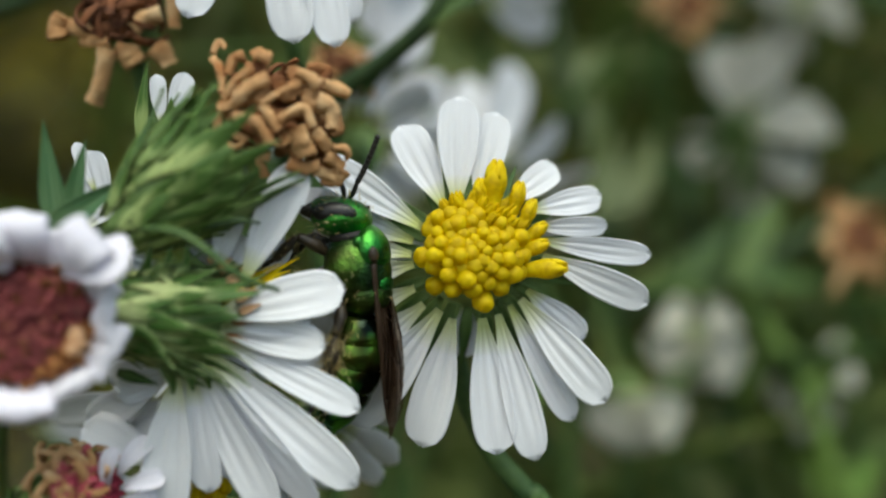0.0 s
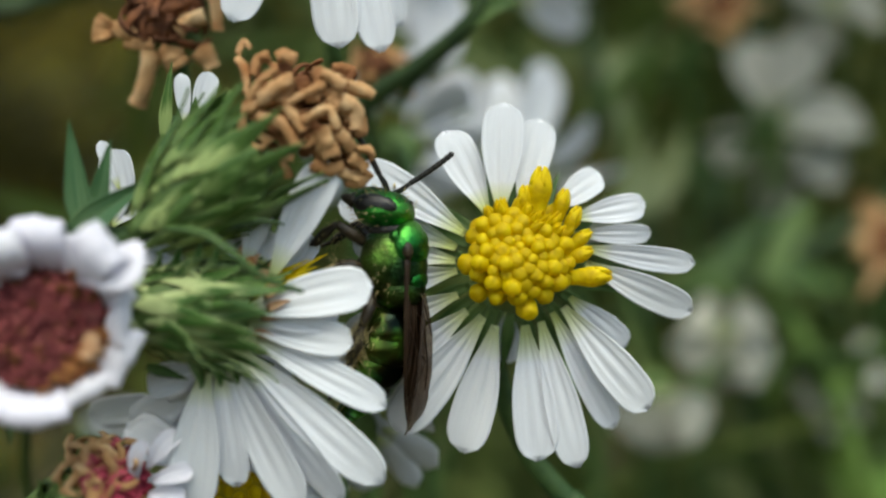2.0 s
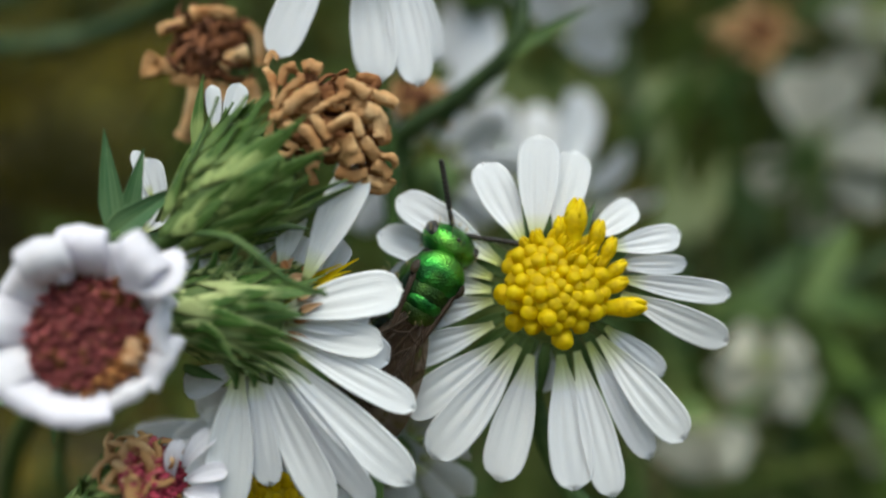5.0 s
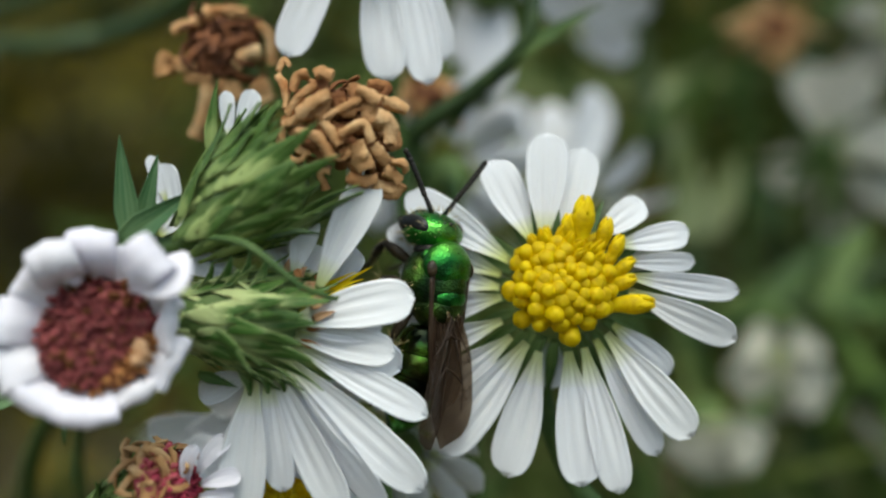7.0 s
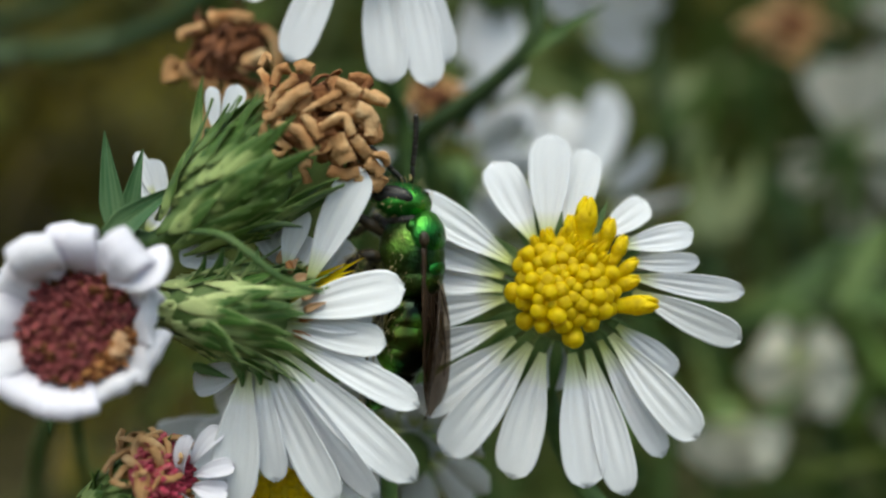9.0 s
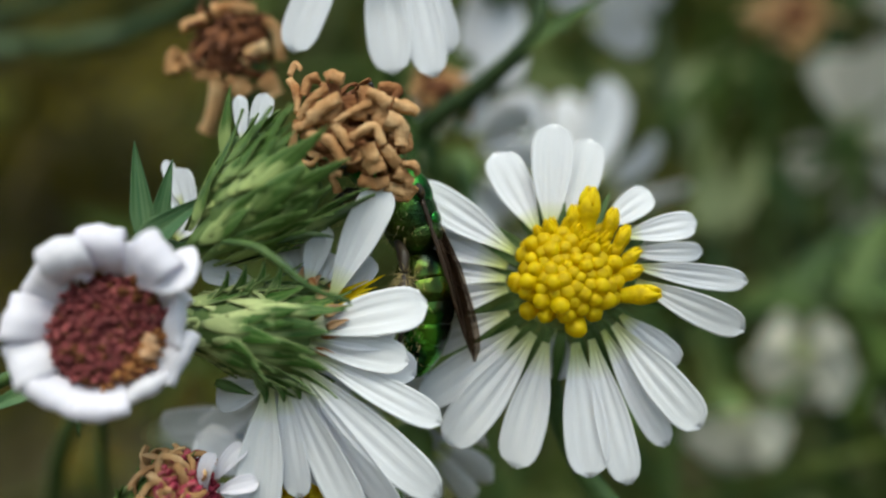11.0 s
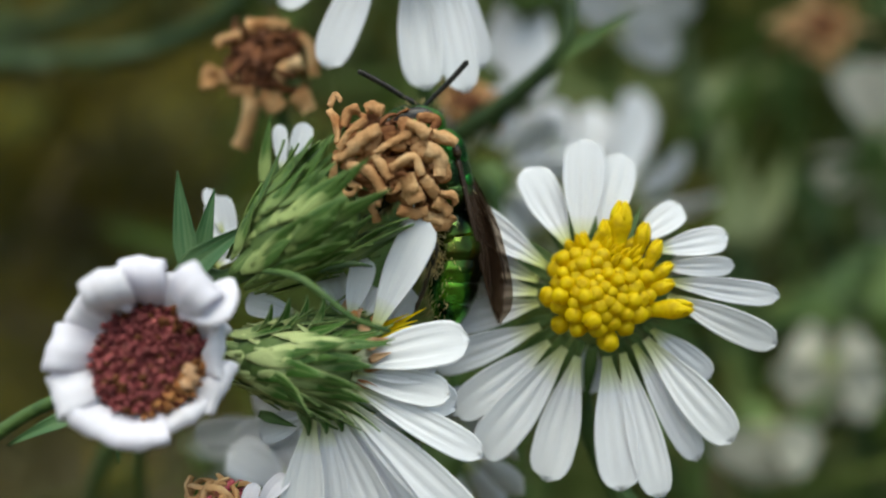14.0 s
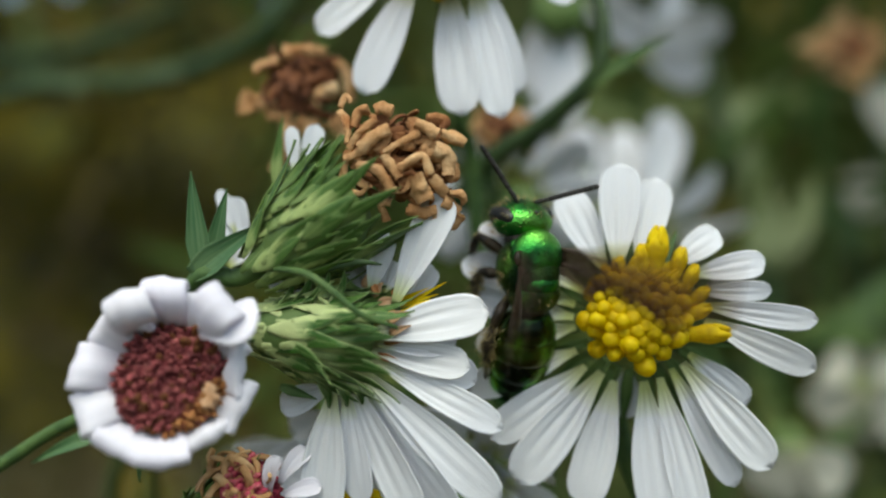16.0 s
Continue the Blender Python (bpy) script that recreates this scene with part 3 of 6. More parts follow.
# ---- the open aster with the yellow disc ----
def main_aster():
    f = thing("aster_flower", (4.90, 41.25, -5.11), "open white aster with bulging yellow disc on green stem", "flower")
    upper = [
        ((4.19, 41.04, 0.28), (4.43, 41.60, 5.25), 1.95), ((5.14, 41.11, 0.28), (6.16, 41.80, 4.55), 1.7),
        ((3.61, 41.18, 0.28), (1.79, 41.80, 3.98), 1.85), ((2.66, 41.18, -0.69), (-2.12, 41.53, 2.40), 1.75),
        ((2.26, 41.32, -1.31), (-3.02, 41.90, 0.76), 1.7), ((2.21, 41.32, -1.90), (-2.44, 41.80, -1.07), 1.5),
    ]
    lower = [
        ((2.28, 41.18, -2.33), (-2.37, 41.46, -3.22), 1.55), ((2.30, 41.11, -3.40), (-2.78, 41.32, -5.27), 1.6),
        ((2.71, 41.04, -4.11), (-1.74, 41.11, -7.52), 1.75), ((3.41, 40.90, -4.35), (-0.56, 40.85, -9.43), 2.05),
        ((3.97, 40.90, -4.76), (2.44, 40.90, -10.46), 1.95), ((5.28, 40.80, -4.75), (5.92, 40.65, -10.85), 2.0),
        ((6.00, 40.85, -4.60), (7.63, 40.75, -11.18), 1.65), ((6.54, 41.04, -4.21), (9.46, 41.32, -9.54), 1.35),
        ((7.01, 40.85, -3.94), (10.90, 40.75, -8.59), 1.85), ((7.40, 41.32, -3.57), (10.09, 41.80, -5.90), 1.4),
        ((8.07, 41.04, -2.02), (12.87, 40.90, -4.20), 1.5), ((7.84, 41.18, -1.31), (13.07, 41.18, -2.08), 1.15),
        ((7.61, 41.32, -0.69), (11.18, 41.60, -0.70), 0.95), ((7.48, 41.32, 0.03), (10.92, 41.60, 0.60), 1.3),
        ((6.58, 41.32, 0.41), (8.89, 41.80, 2.05), 1.4),
    ]
    for b, t, w in upper + lower:
        petal(f, b, t, w, (0.0, -1, 0.25 if t[2] > b[2] else -0.12), bend=0.30, cup=0.07)
    c = (4.85, 40.85, -1.80)
    a = V((0.10, -0.92, 0.34))
    disc(f, c, a, 1.98, 1.7, 74, 1.0, open_side=(0.30, 0, 0.95), open_from=0.46, opened=FLORET_TALL)
    up = FLORET_TALL
    for b, d, s in (((5.73, 40.40, 0.33), (0.12, -0.1, 1), 1.25), ((5.18, 40.40, 0.23), (0.0, -0.2, 1), 0.8), ((6.70, 40.50, 0.03), (0.25, -0.1, 1), 0.85), ((7.11, 40.50, -0.60), (0.4, -0.1, 0.9), 0.8), ((7.34, 40.40, -2.61), (1, -0.25, 0.08), 1.1), ((7.11, 40.50, -1.86), (0.9, -0.1, 0.4), 0.8), ((7.27, 40.60, -1.24), (0.8, 0, 0.6), 0.75)):
        part("disc_floret", up, None, f, at=basis(d, (0, -1, 0), b) @ Matrix.Rotation(radians(-90), 4, "X") @ Matrix.Diagonal((s, s, s * 0.85, 1)))
    # bracts behind the petals
    me = finish(blade(3.1, 0.62, 0.3, 0.14, -0.04, "point", 0.08, 8, 4), "bract")
    me.materials.append(M_BRACT_DARK)
    for i in range(22):
        th = 2 * math.pi * (i + 0.3 * rng.random()) / 22
        out = Vector((math.cos(th), 0.25, math.sin(th) * 0.9 - 0.05))
        p = V((4.94, 41.60, -2.30)) + Vector((math.cos(th) * 2.2, 0, math.sin(th) * 2.0))
        part("bract", me, None, f, at=basis(out, (0, -1, 0), p))
    part("cup", ellipsoid(V((5.04, 42.40, -2.48)), (1.9, 1.4, 1.9), 10, 14), M_BRACT, f)
    petal(f, (4.67, 42.20, -4.17), (4.62, 42.20, -6.67), 1.3)
    stem(f, [(4.03, 43.20, -5.66), (4.43, 44.00, -7.40), (5.06, 44.00, -9.59), (6.10, 43.60, -11.55), (7.53, 43.20, -13.22), (8.66, 43.40, -14.66)] + to_ground(14, 46, -26), [0.50, 0.48, 0.50, 0.54, 0.56, 0.6, 0.7, 0.9, 1.0])
    return f


# ---- spent head: green cup with curled tan florets ----
def curled_head(parent, center, axis, radius, count, size, depth, material, core, seed, hang=0.5, inner=0.0):
    """A withered head: curled ribbons over a dark core."""
    r = random.Random(seed)
    a = V(axis).normalized()
    u = a.orthogonal().normalized()
    w = a.cross(u)
    turn = basis(a, u).to_3x3().to_4x4()
    part("core", ellipsoid(V(center), (radius * 0.8, depth * 0.8, radius * 0.8), 12, 18, turn, 0.35, seed), core, parent)
    meshes = []
    for i in range(9):
        me = finish(curl(size * r.uniform(1.6, 2.6), size * r.uniform(0.55, 0.80), r.uniform(0.05, 0.40), i * 1.7 + seed, 0.12), "curled_floret")
        me.materials.append(material)
        meshes.append(me)
    for i in range(count):
        f = math.sqrt(inner * inner + (1 - inner * inner) * (i + 0.5) / count)
        th = i * 2.39996 + r.uniform(-0.3, 0.3)
        out = u * math.cos(th) + w * math.sin(th)
        p = V(center) + out * radius * f * 0.88 + a * depth * (math.sqrt(max(1 - f * f, 0)) * 0.8 - 0.05)
        nrm = (a * (1.1 - f) + out * f).normalized()
        spin = r.uniform(0, 6.28)
        flat = nrm.orthogonal().normalized()
        flat = Matrix.Rotation(spin, 3, nrm) @ flat
        d = (flat + nrm * r.uniform(0.0, 0.9) + out * 0.35 + Vector((0, 0, -hang * 0.4))).normalized()
        p = p - d * size * 0.7 + nrm * r.uniform(-0.1, 0.35)
        sc = r.uniform(0.75, 1.15)
        m = basis(d, nrm, p) @ Matrix.Diagonal((sc, sc, sc, 1))
        part("curled_floret", meshes[r.randrange(9)], None, parent, at=m)


def spent_bud():
    f = thing("spent_aster_head", (-11.35, 37.70, 0.49), "withered aster head with curled tan florets over a spiky green cup", "flower head", "withered heads")
    base, head = V((-10.96, 37.80, 0.61)), V((-5.28, 37.90, 4.86))
    axis = head - base
    involucre(f, base, axis, 5.8, 2.65, 8, 15, 3.9, 0.95, M_BRACT, 0.07, 0.35, inside=M_BRACT_DARK, reach=0.62, shape="lance")
    c = V((-4.92, 37.70, 5.42))
    curled_head(f, c + Vector((0.1, 0.9, 0)), (0.45, -0.8, 0.40), 2.0, 40, 0.8, 0.9, M_BROWN_RED, M_BROWN_DARK, 11)
    upper_rolls = [
        ([(-2.53, 2.02), (-2.16, 1.40), (-2.09, 0.59)], 0.15),
        ([(-2.57, 2.25), (-2.32, 2.69), (-2.01, 2.43)], 0.15),
        ([(-1.97, 0.24), (-1.51, 0.98), (-0.85, 1.50)], 0.17),
        ([(-1.79, 1.23), (-1.62, 1.85), (-1.13, 2.04)], 0.20),
        ([(-0.88, 1.94), (-0.51, 2.03), (-0.07, 1.84)], 0.24),
        ([(-1.44, 0.21), (-0.88, 0.67), (-0.18, 1.06)], 0.28),
        ([(-2.14, -0.15), (-1.72, 0.03), (-1.25, 0.31)], 0.23),
    ]
    right_rolls = [
        ([(-0.42, 0.07), (0.35, 0.51), (1.07, 0.94)], 0.15),
        ([(0.93, 1.31), (1.44, 1.08), (1.83, 0.80)], 0.25),
        ([(1.95, 0.80), (2.50, 0.68), (2.92, 0.49)], 0.26),
        ([(1.67, 0.20), (2.27, -0.08), (2.22, -0.86)], 0.30),
        ([(0.30, -0.58), (1.20, -0.10), (1.53, -0.86)], 0.20),
    ]
    middle_rolls = [
        ([(-0.42, -0.02), (-0.12, -0.46), (0.25, -0.97)], 0.24),
        ([(-1.63, -0.41), (-0.65, -0.69), (-0.05, -1.64)], 0.21),
        ([(-2.16, -0.22), (-2.26, -1.21), (-1.63, -1.66), (-1.05, -1.27)], 0.16),
        ([(-1.67, -0.87), (-1.47, -1.17), (-1.14, -1.29)], 0.17),
        ([(-0.05, -1.43), (0.41, -1.52), (0.74, -1.23)], 0.14),
    ]
    lower_rolls = [
        ([(0.90, -0.86), (1.11, -1.41), (1.29, -1.94)], 0.38),
        ([(1.62, -0.95), (1.87, -1.28), (2.17, -1.67)], 0.24),
        ([(2.27, -1.65), (2.77, -1.69), (2.91, -2.02)], 0.17),
        ([(2.03, -1.99), (2.36, -2.13), (2.63, -2.39)], 0.29),
        ([(1.57, -2.52), (2.08, -2.71), (2.59, -2.75)], 0.30),
        ([(1.80, -2.94), (2.36, -2.98), (2.73, -2.52)], 0.21),
        ([(0.50, -2.31), (1.11, -2.45), (1.76, -2.31)], 0.20),
    ]
    m = V((-4.87, 36.90, 5.47))
    for i, (path, r) in enumerate(upper_rolls + right_rolls + middle_rolls + lower_rolls):
        noodle(f, m, path, r * 1.05, M_BROWN, -0.15 - 0.05 * (i % 3), 0.10, i * 1.37)
    r = random.Random(31)
    for i in range(40):
        a = i * 2.39996
        x, z = 0.45 + 2.3 * math.cos(a) * math.sqrt((i + 1) / 40), -0.35 + 2.1 * math.sin(a) * math.sqrt((i + 1) / 40)
        d, e = r.uniform(0, 6.28), r.uniform(0.6, 1.4)
        path = [(x, z), (x + 0.45 * math.cos(d), z + 0.45 * math.sin(d)), (x + 0.8 * math.cos(d + e), z + 0.8 * math.sin(d + e))]
        noodle(f, m, path, r.uniform(0.17, 0.30), M_BROWN_RED if i % 2 else M_BROWN_MID, 0.36 - 0.24 * (i % 2 == 0), 0.10, 50 + i)
    for b, t, w in (((-13.49, 37.46, 0.49), (-13.98, 37.46, 4.96), 1.05), ((-13.09, 37.64, 0.96), (-12.39, 37.64, 4.19), 0.85), ((-13.91, 37.34, 0.37), (-10.70, 37.22, 2.60), 1.35)):
        petal(f, b, t, w, (0.2, -1, 0.2), 0.25, 0.18, -0.03, M_LEAF, "leaf", "pointed fresh green leaf", tip="point")
    stem(f, [(-10.69, 37.85, 0.85), (-12.09, 37.80, 0.26), (-13.70, 37.70, 0.26), (-16.44, 40.40, -2.99), (-17.81, 42.60, -6.86), (-22.04, 52.40, -12.03), (-29.53, 68.40, -23.79)] + to_ground(-46, 74, -34), [0.45, 0.42, 0.42, 0.36, 0.28, 0.28, 0.5, 0.6, 0.7, 0.9, 1.0])
    stem(f, [(-10.40, 36.83, 0.66), (-8.35, 34.94, 0.50), (-7.20, 34.67, -0.15), (-5.96, 34.94, -1.20), (-4.62, 36.02, -1.82)], [0.11, 0.14, 0.155, 0.14, 0.09], name="tendril", label="thin arching green stalk")
    stem(f, [(-7.90, 36.90, 0.57), (-7.15, 36.60, 0.75), (-6.24, 36.60, 0.91), (-5.42, 36.90, 0.80)], [0.10, 0.15, 0.14, 0.04], name="tendril", label="thin dark green stalk", material=M_STEM_SHADED)
    return f


def half_open_bud():
    f = thing("aster_bud", (-10.41, 40.40, 4.55), "small white petals opening from a green bud", "flower bud")
    for b, t, w in (((-10.05, 40.40, 5.05), (-10.25, 40.40, 7.31), 0.72), ((-9.60, 40.24, 5.03), (-8.95, 40.24, 7.34), 0.95), ((-12.92, 40.40, 2.29), (-13.72, 40.40, 4.40), 0.65),
                    ((-12.57, 40.50, 1.03), (-13.25, 40.50, 4.06), 1.5), ((-13.30, 40.40, 0.73), (-12.06, 40.40, 2.29), 1.3)):
        petal(f, b, t, w, (0, -1, 0.1), 0.25)
    for b, t in (((-10.95, 40.20, 4.55), (-10.60, 40.20, 7.75)), ((-9.58, 40.08, 4.64), (-9.58, 40.08, 6.26))):
        petal(f, b, t, 0.6, (0, -1, 0.1), 0.2, 0.18, -0.03, M_BRACT, "bract", tip="point")
    stem(f, [(-10.34, 40.65, 5.46), (-10.66, 40.90, 3.59), (-14.25, 42.10, 0.29), (-18.96, 47.33, -4.68), (-27.59, 59.60, -12.57), (-39.01, 78.00, -27.13)] + to_ground(-50, 84, -40), [0.35, 0.35, 0.4, 0.5, 0.6, 0.8, 0.9])
    return f


# ---- aster seen from its side ----
def side_aster():
    f = thing("aster_flower", (-11.43, 37.95, -2.46), "white aster seen from its side with a shaggy green cup", "flower")
    base = V((-12.29, 38.00, -2.29))
    axis = V((-6.22, 37.90, -3.09)) - base
    involucre(f, base, axis, 5.9, 2.2, 9, 13, 4.4, 0.92, M_BRACT_PALE, 0.10, 0.7, inside=M_BRACT_DARK, reach=0.60, shape="lance")
    for b, t, n in (((-10.82, 37.34, -1.65), (-10.00, 37.22, -0.16), (0.6, -0.4, -0.6)), ((-10.16, 37.22, -1.48), (-9.23, 37.10, 0.12), (0.6, -0.4, -0.6)), ((-9.34, 37.16, -1.46), (-8.45, 37.10, 0.25), (0.6, -0.4, -0.6)), ((-8.54, 37.22, -1.48), (-7.78, 37.22, 0.12), (0.6, -0.4, -0.6)), ((-10.25, 37.10, -1.82), (-8.77, 36.70, -0.48), (0.5, -0.5, -0.6)),
                    ((-8.89, 37.22, -4.61), (-8.50, 37.34, -5.78), (0.6, -0.4, 0.6)), ((-8.20, 37.22, -4.61), (-7.71, 37.34, -5.69), (0.6, -0.4, 0.6)), ((-7.53, 37.34, -4.62), (-7.08, 37.46, -5.62), (0.6, -0.4, 0.6))):
        petal(f, b, t, 0.75, n, 0.9, 0.1, -0.03, M_BRACT_PALE, "bract", tip="point", rows=8, cols=6)
    above = [
        ((-5.74, 37.80, -1.34), (-3.37, 37.64, 3.40), 1.65, (0.3, -0.8, 0.9)), ((-6.87, 38.20, -0.81), (-6.12, 38.10, 1.83), 1.15, (0.3, -1, 0.4)),
        ((-6.32, 38.50, -0.81), (-5.71, 38.40, 0.50), 1.1, (0.2, -1, 0.4)), ((-6.89, 38.98, -0.95), (-8.05, 38.98, 1.19), 1.4, (0, -1, 0.4)), ((-9.17, 38.40, -0.69), (-11.59, 38.50, -0.12), 1.1, (0, -1, 0.3)),
        ((-6.94, 37.70, -2.74), (-1.63, 37.46, -1.65), 1.95, (0, -1, 0.45)), ((-6.90, 37.70, -3.21), (-2.42, 37.34, -3.97), 1.5, (0, -1, 0.3)),
        ((-6.70, 37.64, -3.68), (-1.07, 37.34, -6.57), 1.35, (0.2, -1, 0.2)), ((-7.41, 37.70, -4.01), (-1.19, 37.46, -9.72), 1.85, (0.3, -1, -0.2)),
    ]
    below = [
        ((-5.48, 39.29, -1.44), (-4.27, 39.45, 0.39), 1.3, (0.2, -1, 0.4)),         ((-7.50, 37.80, -4.21), (-2.86, 37.70, -10.58), 1.75, (0.2, -1, -1.0)), ((-7.85, 37.80, -4.09), (-4.62, 37.52, -10.71), 1.75, (0.1, -1, -1.0)),
        ((-7.85, 37.80, -5.03), (-7.21, 37.85, -9.91), 1.5, (0, -1, -1.0)), ((-8.41, 37.64, -5.01), (-9.08, 37.80, -10.91), 2.0, (-0.1, -1, -1.0)),
        ((-8.13, 38.00, -4.94), (-8.15, 38.10, -8.04), 1.6, (0, -1, -1.0)), ((-8.51, 38.10, -4.95), (-10.97, 38.40, -5.95), 1.3, (0, -1, 0.3)),
        ((-7.46, 38.20, -4.73), (-6.31, 38.40, -9.53), 1.7, (0, -1, -1.0)), ((-5.84, 38.50, -2.85), (-2.26, 38.66, -4.79), 1.5, (0, -1, 0.3)), ((-6.53, 37.64, -3.02), (-3.03, 37.80, -2.80), 1.6, (0, -1, 0.3)), ((-6.52, 37.58, -3.72), (-3.39, 37.80, -4.68), 1.4, (0, -1, 0.2)),
        ((-6.05, 38.30, -4.98), (-3.45, 38.50, -10.04), 1.7, (0.2, -1, -1.0)),
    ]
    for b, t, w, n in above + below:
        petal(f, b, t, w, n, bend=0.32, cup=0.08)
    disc(f, (-6.43, 39.45, -2.43), axis, 0.8, 0.5, 14, 0.4)
    petal(f, (-10.77, 37.70, -4.90), (-9.04, 37.46, -5.43), 0.5, (0, -1, 0.3), 0.2, 0.15, 0, M_BRACT_DARK, "bract", tip="point")
    for b, d in (((-5.30, 38.00, -1.68), (1, -0.1, 0.35)),):
        part("disc_floret", FLORET_TALL, None, f, at=basis(d, (0, -1, 0), b) @ Matrix.Rotation(radians(-90), 4, "X") @ Matrix.Diagonal((0.5, 0.5, 0.8, 1)))
    for b, t in (((-6.17, 37.55, -2.92), (-5.31, 37.46, -2.94)), ((-6.45, 37.55, -3.48), (-5.22, 37.43, -3.89)), ((-6.70, 37.90, -0.50), (-6.40, 37.85, -0.97)), ((-5.89, 38.20, -0.74), (-5.50, 38.10, -1.11))):
        petal(f, b, t, 0.36, (0, -1, 0.3), 0.3, 0.2, 0, M_RUST, "pappus", tip="point", rows=6, cols=4)
    for b, t, w in (((-6.77, 38.20, -0.98), (-6.27, 38.10, -0.38), 0.5), ((-6.06, 37.60, -2.01), (-5.10, 37.50, -1.64), 0.6), ((-6.51, 38.10, -1.33), (-5.53, 38.00, -1.09), 0.5), ((-5.93, 37.50, -2.59), (-4.96, 37.40, -2.22), 0.4), ((-7.17, 38.40, -0.63), (-6.91, 38.30, 0.10), 0.45)):
        petal(f, b, t, w, (0, -1, 0.3), 0.3, 0.2, 0, M_PAPPUS, "pappus", "pale orange tuft", tip="point", rows=6, cols=4)
    for b, t, w in (((-5.81, 38.20, -1.34), (-4.23, 38.10, -0.61), 0.26), ((-5.58, 38.30, -1.46), (-3.88, 38.20, -0.91), 0.24), ((-5.25, 38.50, -1.36), (-3.54, 38.40, -0.39), 0.22)):
        petal(f, b, t, w, (0, -1, 0.3), 0.3, 0.2, 0, M_YELLOW, "disc_floret", tip="point", rows=6, cols=4)
    stem(f, [(-11.44, 38.00, -2.34), (-13.13, 38.10, -2.54), (-15.62, 39.61, -3.92), (-19.37, 44.87, -6.67), (-27.19, 57.20, -12.77), (-38.34, 74.80, -26.01)] + to_ground(-52, 80, -38), [0.5, 0.45, 0.45, 0.45, 0.5, 0.6, 0.9, 1.0])
    return f


# ---- near aster: rolled petals round a maroon disc ----
def rolled(parent, b, out, a, length, width, roll_r, seed):
    """A petal that rises outwards and rolls back over itself."""
    bm = bmesh.new()
    r = random.Random(seed)
    line = []
    n = 14
    y, z, ang = 0.0, 0.0, r.uniform(0.72, 1.25)
    for i in range(n + 1):
        line.append((y, z, ang))
        s = i / n
        st = length / n
        y += math.cos(ang) * st
        z += math.sin(ang) * st
        ang -= (0.12 if s < 0.30 else 5.2 / (n * 0.7)) * (1.0 if s < 0.3 else roll_r)
    la, lx = bm.verts.layers.float.new("along"), bm.verts.layers.float.new("across")
    top, bottom = [], []
    for i, (y, z, ang) in enumerate(line):
        s = i / n
        ta, tb = [], []
        for j in range(9):
            u = j / 4 - 1
            w = width / 2 * (0.62 + 0.38 * math.sin(min(s * 2, 1) * 1.57)) * (1 - 0.08 * s)
            h = -0.07 * width * u * u - 0.035 * width * math.exp(-((abs(u) - 0.4) / 0.2) ** 2) + 0.05 * width * math.sin(seed + 5 * s + 2 * u)
            for hh, row in ((h, ta), (h - 0.22, tb)):
                v = bm.verts.new((u * w, y - math.sin(ang) * hh, z + math.cos(ang) * hh))
                v[la], v[lx] = 0.3 + 0.7 * s, u
                row.append(v)
        top.append(ta)
        bottom.append(tb)
    for i in range(n):
        for j in range(8):
            bm.faces.new((top[i][j], top[i][j + 1], top[i + 1][j + 1], top[i + 1][j]))
            bm.faces.new((bottom[i][j], bottom[i + 1][j], bottom[i + 1][j + 1], bottom[i][j + 1]))
        for j in (0, 8):
            bm.faces.new((top[i][j], top[i + 1][j], bottom[i + 1][j], bottom[i][j]))
    for i in (0, n):
        for j in range(8):
            bm.faces.new((top[i][j], top[i][j + 1], bottom[i][j + 1], bottom[i][j]))
    return part("petal", bm, M_PETAL_COOL, parent, at=basis(out, a, b))


def short_florets(parent, center, axis, radius, height, count, size, materials, core, seed):
    r = random.Random(seed)
    a = V(axis).normalized()
    turn = basis(a, (0, 0, 1)).to_3x3().to_4x4()
    parent = part("disc", ellipsoid(V(center), (radius, height, radius), 10, 16, turn, 0.2, seed), core, parent)
    x, zz = turn.col[0].to_3d(), turn.col[2].to_3d()
    sets = []
    for m in materials:
        me = finish(ellipsoid((0, 0.35, 0), (0.26, 0.55, 0.26), 6, 7, None, 0.5, seed), "disc_floret")
        me.materials.append(m)
        sets.append(me)
    for i in range(count):
        f = math.sqrt((i + 0.5) / count)
        th = i * 2.39996
        out = x * math.cos(th) + zz * math.sin(th)
        p = V(center) + out * radius * f + a * height * math.sqrt(max(1 - f * f, 0)) * 0.9
        d = (a + out * f * 0.6 + Vector((r.gauss(0, 0.3), r.gauss(0, 0.3), r.gauss(0, 0.3)))).normalized()
        pick = 1 if len(sets) > 1 and out.dot(Vector((0.75, 0, -0.65))) * f > 0.62 else 0
        if len(sets) > 2 and pick == 0 and r.random() < 0.2:
            pick = 2
        s = size * r.uniform(0.6, 1.35)
        part("disc_floret", sets[pick], None, parent, at=basis(d, out, p) @ Matrix.Diagonal((s, s, s, 1)))


